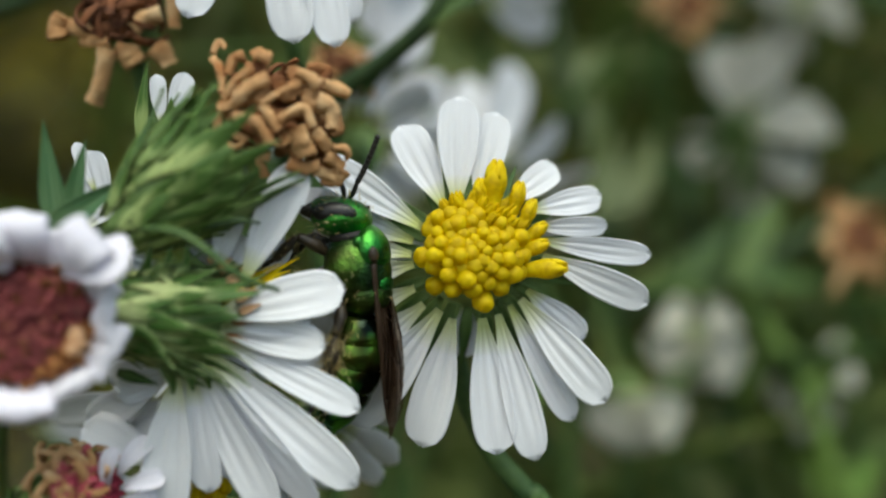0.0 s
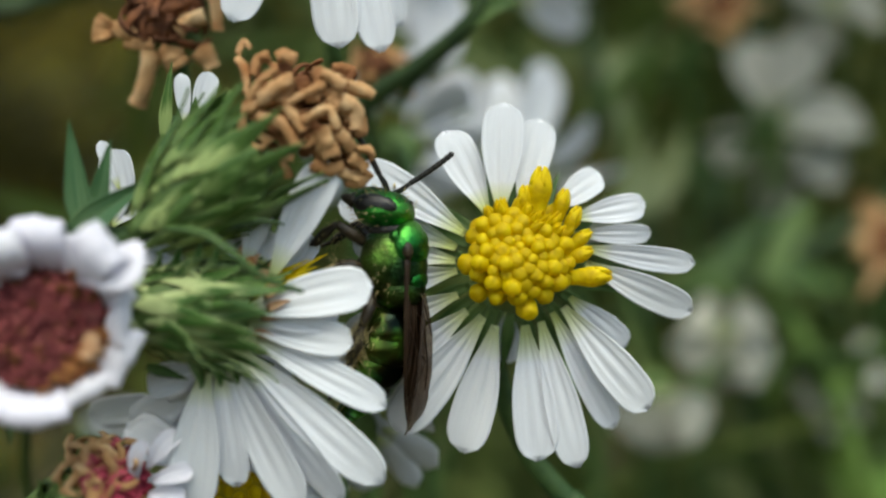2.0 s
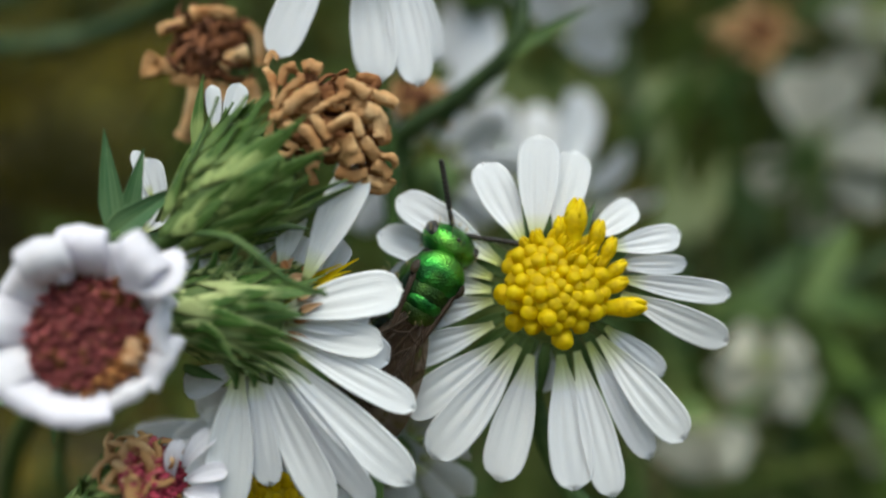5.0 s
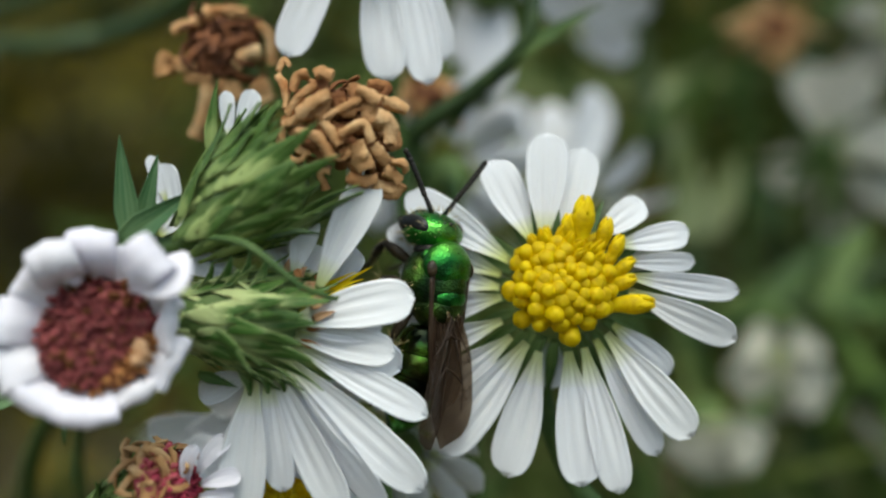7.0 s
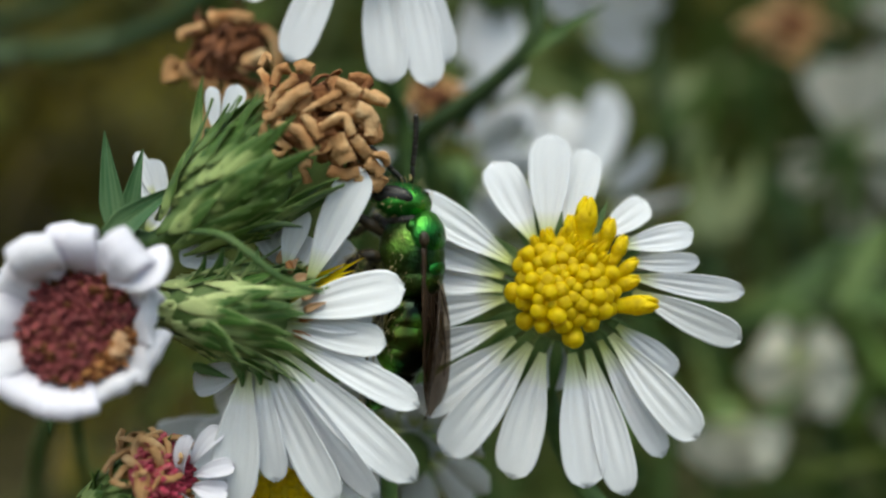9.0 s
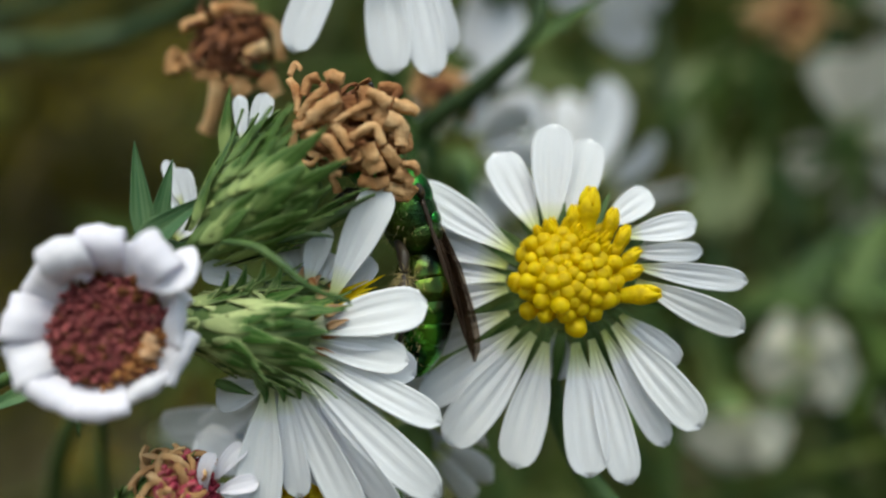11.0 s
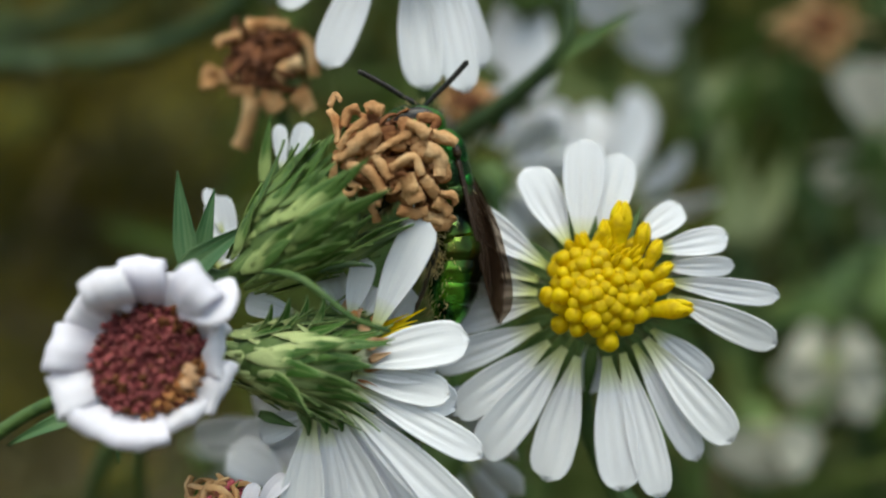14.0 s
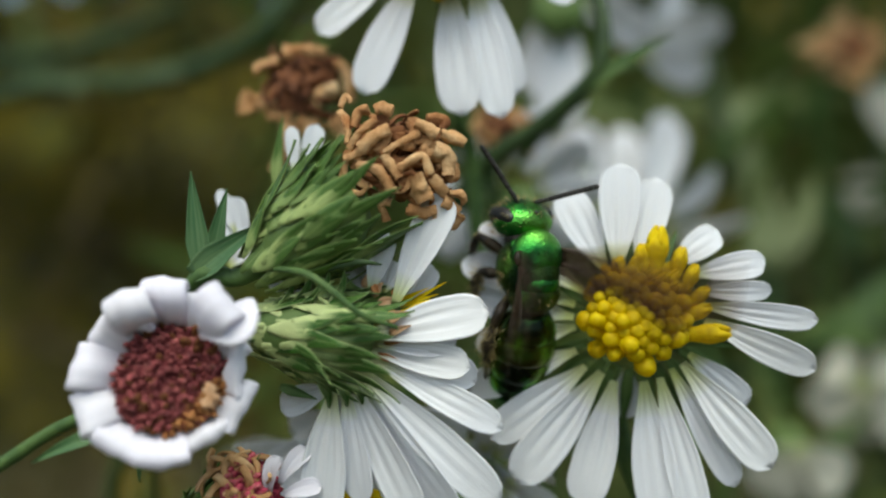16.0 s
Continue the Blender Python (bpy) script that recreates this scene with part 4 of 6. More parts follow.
def near_aster():
    f = thing("aster_flower", (-13.51, 35.08, -4.34), "fading aster with rolled white petals round a maroon disc", "flower")
    c = V((-13.48, 34.67, -3.30))
    a = V((0.16, -0.94, 0.28)).normalized()
    short_florets(f, c, a, 2.2, 0.6, 280, 0.44, [M_RED, M_RUST, M_BROWN_RED], M_RED, 3)
    u = Vector((1, 0, 0)) - a * a.x
    u.normalize()
    w = u.cross(a) * -1
    for i in range(12):
        q = c + u * (1.75 + rng.uniform(-0.30, 0.30)) - w * (0.75 + rng.uniform(-0.55, 0.55)) + a * 0.2
        part("tuft", tube([q, q + a * 0.4 + w * 0.2, q + a * 0.6 + u * rng.uniform(-0.2, 0.4)], [0.16, 0.15, 0.10], 7, 4), M_PAPPUS, f)
    n = 11
    for i in range(n):
        th = 2 * math.pi * (i + 0.3 + rng.uniform(-0.10, 0.10)) / n
        out = u * math.cos(th) + w * math.sin(th)
        b = c + out * rng.uniform(1.88, 2.08) - a * (0.1 + 0.25 * (i % 2) + rng.uniform(-0.1, 0.1))
        out = (out + a * rng.uniform(-0.15, 0.15) + out.cross(a) * rng.uniform(-0.08, 0.08)).normalized()
        rolled(f, b, out, a, 3.5 - 0.7 * math.cos(th) + 0.2 * math.sin(th) + rng.uniform(-0.25, 0.25), rng.uniform(1.9, 2.5), rng.uniform(1.0, 1.15), i * 1.3)
    for b, d in (((-14.76, 34.94, -1.39), (-0.25, -0.5, 1.0)), ((-12.03, 34.40, -1.37), (0.75, -0.5, 0.75)), ((-13.67, 35.21, -1.29), (0.0, -0.4, 1.0))):
        rolled(f, V(b), V(d), a, 4.4, 1.9, 0.8, b[0])
    for b, t, w in (((-12.05, 34.04, -1.35), (-9.55, 33.86, -0.55), 2.5), ((-14.03, 34.22, -1.26), (-15.20, 34.04, 0.28), 1.9)):
        petal(f, b, t, w, (-0.1, -0.7, 0.8), 0.8, -0.16, 0.07, M_PETAL_COOL, tip="round", thick=0.3)
    involucre(f, c - a * 4.2, a, 3.2, 1.6, 5, 12, 1.9, 0.6, M_BRACT, 0.3)
    petal(f, (-15.79, 37.10, -5.75), (-15.65, 36.56, -7.94), 0.6, (0, -1, 0), 0.2, 0.15, 0, M_BRACT_DARK, "bract", tip="point")
    stem(f, [c - a * 3.0, (-16.84, 38.45, -4.76), (-20.59, 39.21, -6.07), (-26.24, 40.40, -9.02)] + to_ground(-38, 46, -12), [0.4, 0.32, 0.30, 0.36, 0.6, 0.8, 0.9, 1.0])
    petal(f, (-17.97, 38.82, -6.01), (-22.05, 39.21, -7.78), 0.8, (0, -1, 0.4), 0.3, 0.15, -0.03, M_LEAF, "leaf", tip="point")
    return f


# ---- small fading head low in the group ----
def low_head():
    f = thing("fading_aster_head", (-13.59, 37.40, -9.52), "small fading aster with maroon and gold florets and curled white petals", "flower head")
    c = V((-12.16, 37.46, -9.53))
    a = V((0.85, -0.35, 0.42)).normalized()
    short_florets(f, c, a, 1.5, 0.8, 110, 0.5, [M_CRIMSON, M_RUST], M_CRIMSON, 8)
    curled_head(f, (-12.60, 37.22, -8.96), (0.1, -0.6, 0.75), 1.25, 26, 0.72, 0.6, M_BROWN, M_RUST, 4)
    for b, t, w in (((-11.14, 37.40, -9.52), (-10.73, 37.34, -7.83), 0.9), ((-10.70, 37.46, -9.07), (-9.46, 37.64, -7.59), 0.85), ((-10.55, 37.34, -9.50), (-8.90, 37.46, -9.11), 0.8),
                    ((-10.65, 37.28, -9.95), (-9.14, 37.28, -10.18), 0.9), ((-11.21, 37.22, -10.16), (-10.28, 37.22, -11.32), 1.0)):
        petal(f, b, t, w, (-0.4, -1, 0.3), 1.1, 0.25, 0.05, M_PETAL_COOL)
    base = c - a * 4.6
    involucre(f, base, a, 4.4, 1.35, 6, 12, 2.6, 0.6, M_BRACT, 0.5, 0.9)
    stem(f, [base, base - a * 2 + Vector((0, 0.5, -0.5)), base - a * 5 + Vector((-2, 2, -3)), (-40, 46, -22)] + to_ground(-44, 48, -28), [0.4, 0.4, 0.45, 0.5, 0.6, 0.8, 0.9])
    return f


# ---- asters placed by centre, facing and size ----
def aster(center, facing, radius, count, width, label, material=None, droop=0.2, skip=(), yellow=False, seed=1, foot=None, disc_r=0.36):
    r = random.Random(seed)
    f = thing("aster_flower", center, label, "flower", "white asters behind")
    a = V(facing).normalized()
    u = a.orthogonal().normalized()
    w = a.cross(u)
    c = V(center)
    for i in range(count):
        if i in skip:
            continue
        th = 2 * math.pi * (i + r.uniform(-0.2, 0.2)) / count
        out = u * math.cos(th) + w * math.sin(th)
        tip_at = c + out * radius * r.uniform(0.88, 1.08) - a * radius * droop * r.uniform(0.4, 1.4)
        petal(f, c + out * radius * 0.28, tip_at, width * r.uniform(0.85, 1.15), a, 0.35, 0.10, material=material or M_PETAL, rows=8, cols=6)
    if yellow:
        disc(f, c, a, radius * disc_r * 0.85, radius * 0.2, 34, radius * 0.125)
    part("cup", ellipsoid(c - a * radius * 0.22, (radius * 0.26, radius * 0.3, radius * 0.26), 8, 12, basis(a, u).to_3x3().to_4x4()), M_BRACT_DARK, f)
    b = c - a * radius * 0.45
    x, y, z = foot or (b.x + 2, b.y + 6, b.z - 22)
    stem(f, [c - a * radius * 0.3, b - a * radius * 0.3 + Vector((0, 0, -1)), (x, y, z)] + to_ground(x, y, z - 12), [0.4, 0.42, 0.45, 0.5, 0.7, 0.9, 1.0])
    return f


def hanging_aster():
    f = thing("aster_flower", (-3.55, 42.60, 15.13), "white aster whose petals hang down from above", "flower")
    rows = [((-5.19, 42.60, 14.60), (-7.82, 42.20, 8.85), 2.0), ((-3.65, 42.20, 14.20), (-2.98, 42.00, 7.66), 2.15), ((-2.48, 42.40, 14.27), (-1.10, 42.10, 7.52), 1.85), ((-2.10, 42.83, 14.68), (-0.37, 42.83, 8.77), 1.5),
            ((-5.97, 42.83, 15.21), (-10.18, 42.60, 12.01), 1.6), ((-1.72, 43.17, 15.87), (2.60, 43.51, 13.56), 1.7), ((-6.03, 43.28, 16.18), (-10.39, 43.51, 15.45), 1.8), ((-1.45, 43.28, 16.72), (3.16, 43.73, 17.17), 1.8),
            ((-4.68, 43.28, 17.53), (-6.09, 43.73, 22.61), 1.9), ((-2.80, 43.28, 17.53), (-1.74, 43.73, 22.61), 1.9)]
    for b, t, w in rows:
        petal(f, b, t, w, (0, -1, 0.3), 0.3, 0.08)
    disc(f, (-3.67, 42.40, 15.59), (0.05, -0.9, 0.4), 2.4, 1.4, 60, 0.95)
    part("cup", ellipsoid(V((-3.88, 44.87, 16.22)), (2.0, 1.8, 2.0), 8, 12), M_BRACT_DARK, f)
    stem(f, [(-3.93, 45.43, 16.14), (-4.36, 48.67, 13.35), (-3.86, 50.00, 9.05), (-3.06, 52.40, 4.60)] + to_ground(-2, 56, -20), [0.45, 0.45, 0.45, 0.5, 0.6, 0.8, 0.9, 1.0])
    return f


def withered(center, axis, radius, count, size, label, seed, foot):
    f = thing("spent_aster_head", center, label, "flower head", "withered heads")
    curled_head(f, center, axis, radius, count, size, radius * 0.5, M_BROWN, M_BROWN_DARK, seed, 0.9, 0.7)
    curled_head(f, center, axis, radius * 0.7, count, size * 0.7, radius * 0.45, M_BROWN_DARK, M_BROWN_DARK, seed + 40, 0.3)
    a = V(axis).normalized()
    base = V(center) - a * radius * 1.6
    part("cup", ellipsoid(V(center) - a * radius * 0.75, (radius * 0.6, radius * 0.8, radius * 0.6), 8, 12, basis(a, (0, 0.3, 1)).to_3x3().to_4x4()), M_BRACT_DARK, f)
    stem(f, [V(center) - a * radius, base] + [foot] + to_ground(foot[0] + 2, foot[1] + 5, foot[2] - 14), [0.4, 0.4, 0.45, 0.5, 0.7, 0.9, 1.0])
    return f


def leafy_branch():
    f = thing("aster_stalk", (-2.09, 52.40, 6.72), "dark green aster stalk with narrow leaves", "stalk")
    stem(f, [(-4.91, 54.80, 3.78), (-2.09, 52.40, 6.72), (1.15, 51.20, 8.79), (3.76, 50.00, 11.07), (4.39, 50.00, 13.72), (3.69, 51.20, 17.87)], [0.7, 0.62, 0.56, 0.5, 0.44, 0.36], material=M_STEM_SHADED)
    stem(f, [(-4.91, 54.80, 3.78), (-6.55, 57.20, 0.75)] + to_ground(-8, 60, -10), [0.55, 0.6, 0.7, 0.8, 0.9, 1.0])
    for b, t, w in (((2.99, 50.00, 10.30), (8.16, 49.33, 13.17), 0.95), ((3.76, 50.00, 11.07), (6.41, 50.00, 11.54), 0.6), ((1.47, 51.20, 9.27), (-0.78, 52.40, 5.90), 0.7)):
        petal(f, b, t, w, (0.2, -1, 0.4), 0.3, 0.15, -0.03, M_BRACT_DARK, "leaf", tip="point")
    return f


main_aster()
BUD = spent_bud()
OPENING = half_open_bud()
SIDE = side_aster()
NEAR = near_aster()
LOW = low_head()
hanging_aster()
def hanging_head():
    """A withered head with a dark middle and tan rolls that droop from its rim."""
    c = V((-11.80, 45.40, 9.83))
    f = thing("spent_aster_head", c, "withered brown aster head with tan rolls drooping round a dark middle", "flower head", "withered heads")
    curled_head(f, c + Vector((0.1, 0.5, 0.4)), (0, -0.85, 0.35), 2.2, 34, 0.75, 0.9, M_BROWN_DARK, M_BROWN_DARK, 21, 0.4)
    rolls = [
        ([(-2.51, -0.18), (-2.80, -0.68), (-2.69, -1.19)], 0.45),
        ([(-2.11, -0.55), (-1.60, -0.81), (-1.14, -1.03)], 0.39),
        ([(-1.66, -1.29), (-1.00, -1.37), (-0.35, -1.32)], 0.29),
        ([(0.79, -0.82), (1.28, -0.29), (2.13, -0.04)], 0.38),
        ([(0.68, -1.50), (0.62, -1.98), (0.93, -2.46)], 0.53),
        ([(1.76, -1.56), (2.16, -1.90), (2.44, -2.41)], 0.46),
        ([(-0.36, -1.75), (-0.80, -3.20), (-1.33, -4.25)], 0.39),
        ([(-2.39, 1.06), (-1.71, 1.34), (-0.99, 1.45)], 0.27),
        ([(2.00, 1.39), (2.62, 0.68), (2.73, -0.72)], 0.27),
        ([(-0.71, 1.84), (0.29, 2.00), (1.43, 1.87)], 0.31),
    ]
    for i, (path, r) in enumerate(rolls):
        noodle(f, c, path, r * 1.15, M_BROWN, -0.4, 0.05, 80 + i * 1.7)
    part("cup", ellipsoid(c + Vector((0, 2.0, -0.6)), (1.5, 1.6, 1.5), 8, 12), M_BRACT_DARK, f)
    stem(f, [c + Vector((0, 3.0, -1)), (-11.01, 50.00, 3.14)] + to_ground(-9, 55, -11), [0.4, 0.42, 0.5, 0.7, 0.9, 1.0])


hanging_head()
withered((28.93, 84.40, 19.90), (0.1, -0.8, 0.3), 2.5, 34, 1.2, "withered orange-brown aster head on a green stalk", 22, (29.59, 94.00, 6.49))
withered((43.6, 81.20, -1.97), (0.1, -0.8, 0.3), 3.1, 36, 1.5, "withered brown aster head on a green stalk", 23, (49.48, 90.80, -14.63))
withered((-1.50, 54.80, 8.73), (0.1, -0.8, 0.3), 1.5, 26, 0.9, "small dark withered aster head", 24, (-2.28, 57.20, 5.02))
leafy_branch()
def turned_aster(origin, label, rows, foot, material=None, group="white asters behind", tilt=(0, -1, -0.9)):
    """An aster of which some broad petals show, petal by petal."""
    f = thing("aster_flower", origin, label, "flower", group)
    for b, t, w in rows:
        petal(f, b, t, w, tilt, 0.3, 0.12, material=material or M_PETAL, rows=9, cols=6)
    c = V(origin)
    part("cup", ellipsoid(c + Vector((0, 2.2, -0.6)), (2.0, 1.6, 2.0), 8, 12), M_BRACT_DARK, f)
    stem(f, [c + Vector((0, 2.5, -1)), c + Vector((0, 6, -8)), foot] + to_ground(foot[0] + 1, foot[1] + 4, foot[2] - 14), [0.45, 0.45, 0.5, 0.55, 0.7, 0.9, 1.0])
    return f


turned_aster((7.33, 73.20, 2.32), "soft white aster with long spread petals", [
    ((9.15, 73.20, 4.14), (11.73, 74.80, 12.98), 4.1), ((10.29, 73.20, 4.14), (15.45, 74.80, 8.14), 3.3), ((10.52, 73.20, 2.78), (17.96, 74.80, 4.33), 3.0),
    ((5.97, 73.20, 4.14), (4.09, 74.80, 12.33), 3.5), ((5.05, 73.20, 3.69), (0.09, 74.80, 11.40), 3.7), ((4.37, 73.20, 2.78), (-2.28, 74.80, 6.93), 3.7), ((4.37, 73.20, 1.87), (-3.91, 74.80, 2.84), 3.5),
    ((10.29, 73.20, 0.96), (17.50, 74.80, -1.35), 3.1), ((7.72, 74.80, 4.23), (8.13, 76.40, 12.17), 3.3), ((5.28, 73.20, 0.50), (-1.12, 74.80, -2.75), 3.3)], (2, 84, -30), tilt=(0, -0.8, -1.2))
turned_aster((2.35, 62.00, 19.32), "white aster with petals hanging beside the dark stalk", [
    ((2.68, 65.20, 19.51), (2.19, 65.20, 10.67), 3.6), ((1.48, 66.00, 19.75), (0.04, 66.00, 13.18), 2.6), ((4.71, 65.20, 19.92), (8.98, 66.80, 17.08), 3.0)], (16, 76, -10))
turned_aster((11.21, 78.00, 20.19), "white aster with two broad drooping petals", [
    ((8.54, 78.00, 20.19), (17.03, 78.00, 21.01), 3.6), ((9.75, 78.00, 18.97), (15.33, 78.00, 16.74), 3.4), ((10.70, 79.60, 20.85), (13.67, 79.60, 24.81), 3.6), ((10.20, 79.60, 21.34), (5.74, 79.60, 24.81), 3.6)], (26, 92, -16))
# two darker copies of the white petal, shade mixed into the tint
M_PETAL_SHADE = petal_material("white petal shaded in its colour", (0.55, 0.55, 0.45), (0.40, 0.44, 0.18), 0.6, 0.2)
M_PETAL_DEEP_SHADE = petal_material("white petal shaded deeper in its colour", (0.40, 0.40, 0.33), (0.30, 0.34, 0.14), 0.6, 0.2)
turned_aster((40.0, 98.0, 12.3), "white aster with broad petals, the shade in their colour", [
    ((39.4, 98.0, 11.6), (37.8, 99.5, 19.9), 6.1), ((40.0, 98.0, 12.3), (44.3, 99.5, 19.9), 5.4), ((40.6, 98.0, 10.4), (50.5, 99.5, 11.8), 7.0), ((40.3, 98.0, 9.2), (48.7, 99.5, 5.6), 7.4), ((39.4, 98.0, 8.6), (41.8, 99.5, 1.3), 6.5), ((38.8, 98.0, 9.8), (33.8, 99.5, 6.9), 5.0)], (45, 112, -14), M_PETAL_DEEP_SHADE, tilt=(0, -1, 0.5))
turned_aster((31.0, 88.0, -10.9), "white aster among leaves, broad petals with shade in their colour", [
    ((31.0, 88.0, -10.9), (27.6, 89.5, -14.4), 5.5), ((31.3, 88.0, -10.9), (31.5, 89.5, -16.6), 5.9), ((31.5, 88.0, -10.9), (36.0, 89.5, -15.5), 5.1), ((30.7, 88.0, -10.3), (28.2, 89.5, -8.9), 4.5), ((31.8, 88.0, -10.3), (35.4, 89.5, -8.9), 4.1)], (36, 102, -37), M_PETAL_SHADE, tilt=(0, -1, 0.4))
turned_aster((24.4, 86.0, -16.0), "white drooping aster low among leaves, shade in its colour", [
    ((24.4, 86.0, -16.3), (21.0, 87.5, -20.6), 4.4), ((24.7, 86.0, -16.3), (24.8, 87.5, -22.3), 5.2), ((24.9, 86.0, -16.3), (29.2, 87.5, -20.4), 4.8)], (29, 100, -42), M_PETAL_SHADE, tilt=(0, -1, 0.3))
turned_aster((48.9, 104.0, 24.7), "white aster near the upper leaves, shade in its colour", [
    ((48.9, 104.0, 24.7), (45.0, 105.5, 28.3), 5.3), ((49.2, 104.0, 24.0), (47.0, 105.5, 19.8), 5.8), ((49.6, 104.0, 24.7), (56.2, 105.5, 25.0), 6.9)], (54, 118, -1), M_PETAL_DEEP_SHADE, tilt=(0, -1, 0.5))
turned_aster((46.3, 96.0, -16.7), "white aster with the deep shade put into its colour", [
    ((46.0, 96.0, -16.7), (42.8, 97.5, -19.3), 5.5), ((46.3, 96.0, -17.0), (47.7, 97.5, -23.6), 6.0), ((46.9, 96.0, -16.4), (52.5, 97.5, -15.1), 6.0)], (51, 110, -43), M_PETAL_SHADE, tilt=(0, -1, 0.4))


def far_shoot(points, leaves, label, radius, material, leaf_material):
    f = thing("aster_stalk", points[0], label, "stalk", "leafy stalks behind")
    stem(f, points, [radius] * (len(points) - 1) + [radius * 0.6], material=material)
    for b, t, w in leaves:
        petal(f, b, t, w, (0.1, -1, 0.4), 0.3, 0.15, -0.03, leaf_material, "leaf", tip="point", rows=8, cols=4)
    return f


M_LEAF_PALE = green_material("pale green leaf", (0.14, 0.19, 0.06), (0.26, 0.31, 0.13), (0.30, 0.34, 0.18))
M_LEAF_BRIGHT = green_material("yellow green leaf", (0.10, 0.20, 0.03), (0.20, 0.33, 0.07), (0.26, 0.36, 0.10))
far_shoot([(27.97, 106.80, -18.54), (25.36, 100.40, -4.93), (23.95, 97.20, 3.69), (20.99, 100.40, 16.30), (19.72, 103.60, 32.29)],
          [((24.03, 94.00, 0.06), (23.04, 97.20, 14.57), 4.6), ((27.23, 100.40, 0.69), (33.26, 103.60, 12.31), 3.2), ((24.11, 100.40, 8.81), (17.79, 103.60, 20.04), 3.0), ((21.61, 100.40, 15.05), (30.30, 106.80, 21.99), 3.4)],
          "green aster stalk with pale leaves", 1.0, M_STEM_SHADED, M_LEAF_PALE)
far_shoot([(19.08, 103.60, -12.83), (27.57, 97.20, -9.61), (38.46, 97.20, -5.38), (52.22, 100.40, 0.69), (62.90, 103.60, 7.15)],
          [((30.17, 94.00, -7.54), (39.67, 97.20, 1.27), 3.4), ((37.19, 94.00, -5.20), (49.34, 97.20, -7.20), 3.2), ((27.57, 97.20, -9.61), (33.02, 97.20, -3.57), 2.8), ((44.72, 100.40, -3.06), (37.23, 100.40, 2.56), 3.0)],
          "dark green arching aster stalk with leaves", 1.1, M_STEM_SHADED, M_BRACT_DARK)
far_shoot([(54.71, 100.40, -39.91), (48.30, 94.00, -28.60), (45.38, 94.00, -18.65), (41.48, 97.20, -10.22), (37.85, 100.40, -3.69)],
          [((47.72, 94.00, -29.77), (45.38, 94.00, -23.33), 5.0), ((48.30, 94.00, -30.35), (52.98, 94.00, -24.50), 4.6), ((45.38, 94.00, -18.65), (50.06, 94.00, -11.64), 3.0), ((43.30, 97.20, -12.64), (39.06, 97.20, -19.29), 2.6)],
          "bright green aster stalk with young leaves", 1.1, M_LEAF_BRIGHT, M_LEAF_BRIGHT)
far_shoot([(50.23, 116.00, -43.23), (44.71, 113.00, -29.45), (41.19, 113.00, -13.99), (40.85, 116.00, 1.52), (44.45, 116.00, 17.39), (45.90, 116.00, 36.15)],
          [((43.30, 113.00, -22.43), (35.57, 113.00, -12.58), 4.0), ((40.49, 113.00, -8.37), (48.22, 113.00, 1.48), 4.0), ((40.14, 113.00, 1.48), (34.16, 113.00, 10.62), 4.0), ((42.60, 113.00, 13.43), (51.74, 113.00, 22.57), 4.4), ((43.30, 113.00, 20.46), (35.57, 113.00, 29.60), 4.4)],
          "shaded green aster stalk with broad leaves", 1.2, M_STEM_SHADED, M_LEAF)
aster((-7.87, 41.60, -12.01), (0.1, -0.85, 0.5), 6.0, 14, 1.9, "white aster with a yellow disc under the side-on one", M_PETAL, seed=7, yellow=True)
aster((-2.34, 44.87, -9.74), (0.2, 0.8, 0.5), 4.6, 10, 1.8, "white aster between the larger flowers", M_PETAL, seed=8)
M_LEAF_OLIVE = green_material("olive yellow leaf", (0.10, 0.075, 0.008), (0.22, 0.16, 0.012), (0.24, 0.18, 0.03))
# this stalk is added as a stand-in for a blurred yellow flower disc
far_shoot([(-50.90, 113.00, -36.48), (-48.18, 110.00, -28.67), (-47.15, 110.00, -23.20)], [((-48.86, 110.00, -30.04), (-47.15, 110.00, -22.51), 7.0), ((-48.52, 110.00, -30.73), (-53.00, 113.00, -24.53), 4.0), ((-47.49, 110.00, -30.04), (-44.57, 113.00, -25.94), 4.5)],
          "olive yellow leaves standing in for a far yellow aster disc", 1.0, M_STEM_SHADED, M_LEAF_OLIVE)
turned_aster((-21.66, 65.20, -14.56), "pale aster under the fading one", [((-23.69, 65.20, -14.16), (-18.21, 65.20, -13.55), 3.2), ((-23.02, 66.80, -14.92), (-20.11, 66.80, -17.41), 2.6)], (-30, 74, -40), tilt=(0, -1, -0.6))
aster((-0.89, 59.60, 4.86), (-0.2, 0.8, 0.3), 6.0, 9, 2.6, "white aster seen from its back beside the stalk", seed=19)
turned_aster((-9.32, 44.87, -6.95), "white aster half hidden behind the side-on one", [((-9.38, 42.60, -6.60), (-11.45, 42.60, -7.79), 1.9), ((-9.24, 43.17, -7.49), (-12.90, 43.73, -9.77), 1.8), ((-9.90, 43.73, -8.41), (-15.32, 44.87, -9.41), 1.8), ((-9.09, 43.73, -8.13), (-10.45, 43.73, -10.86), 1.8)], (-6, 58, -26), tilt=(0, -1, -0.2))
aster((-4.69, 46.00, -9.13), (0.1, 0.8, 0.6), 4.5, 10, 1.8, "white aster seen from its back under the bee", M_PETAL, seed=18)
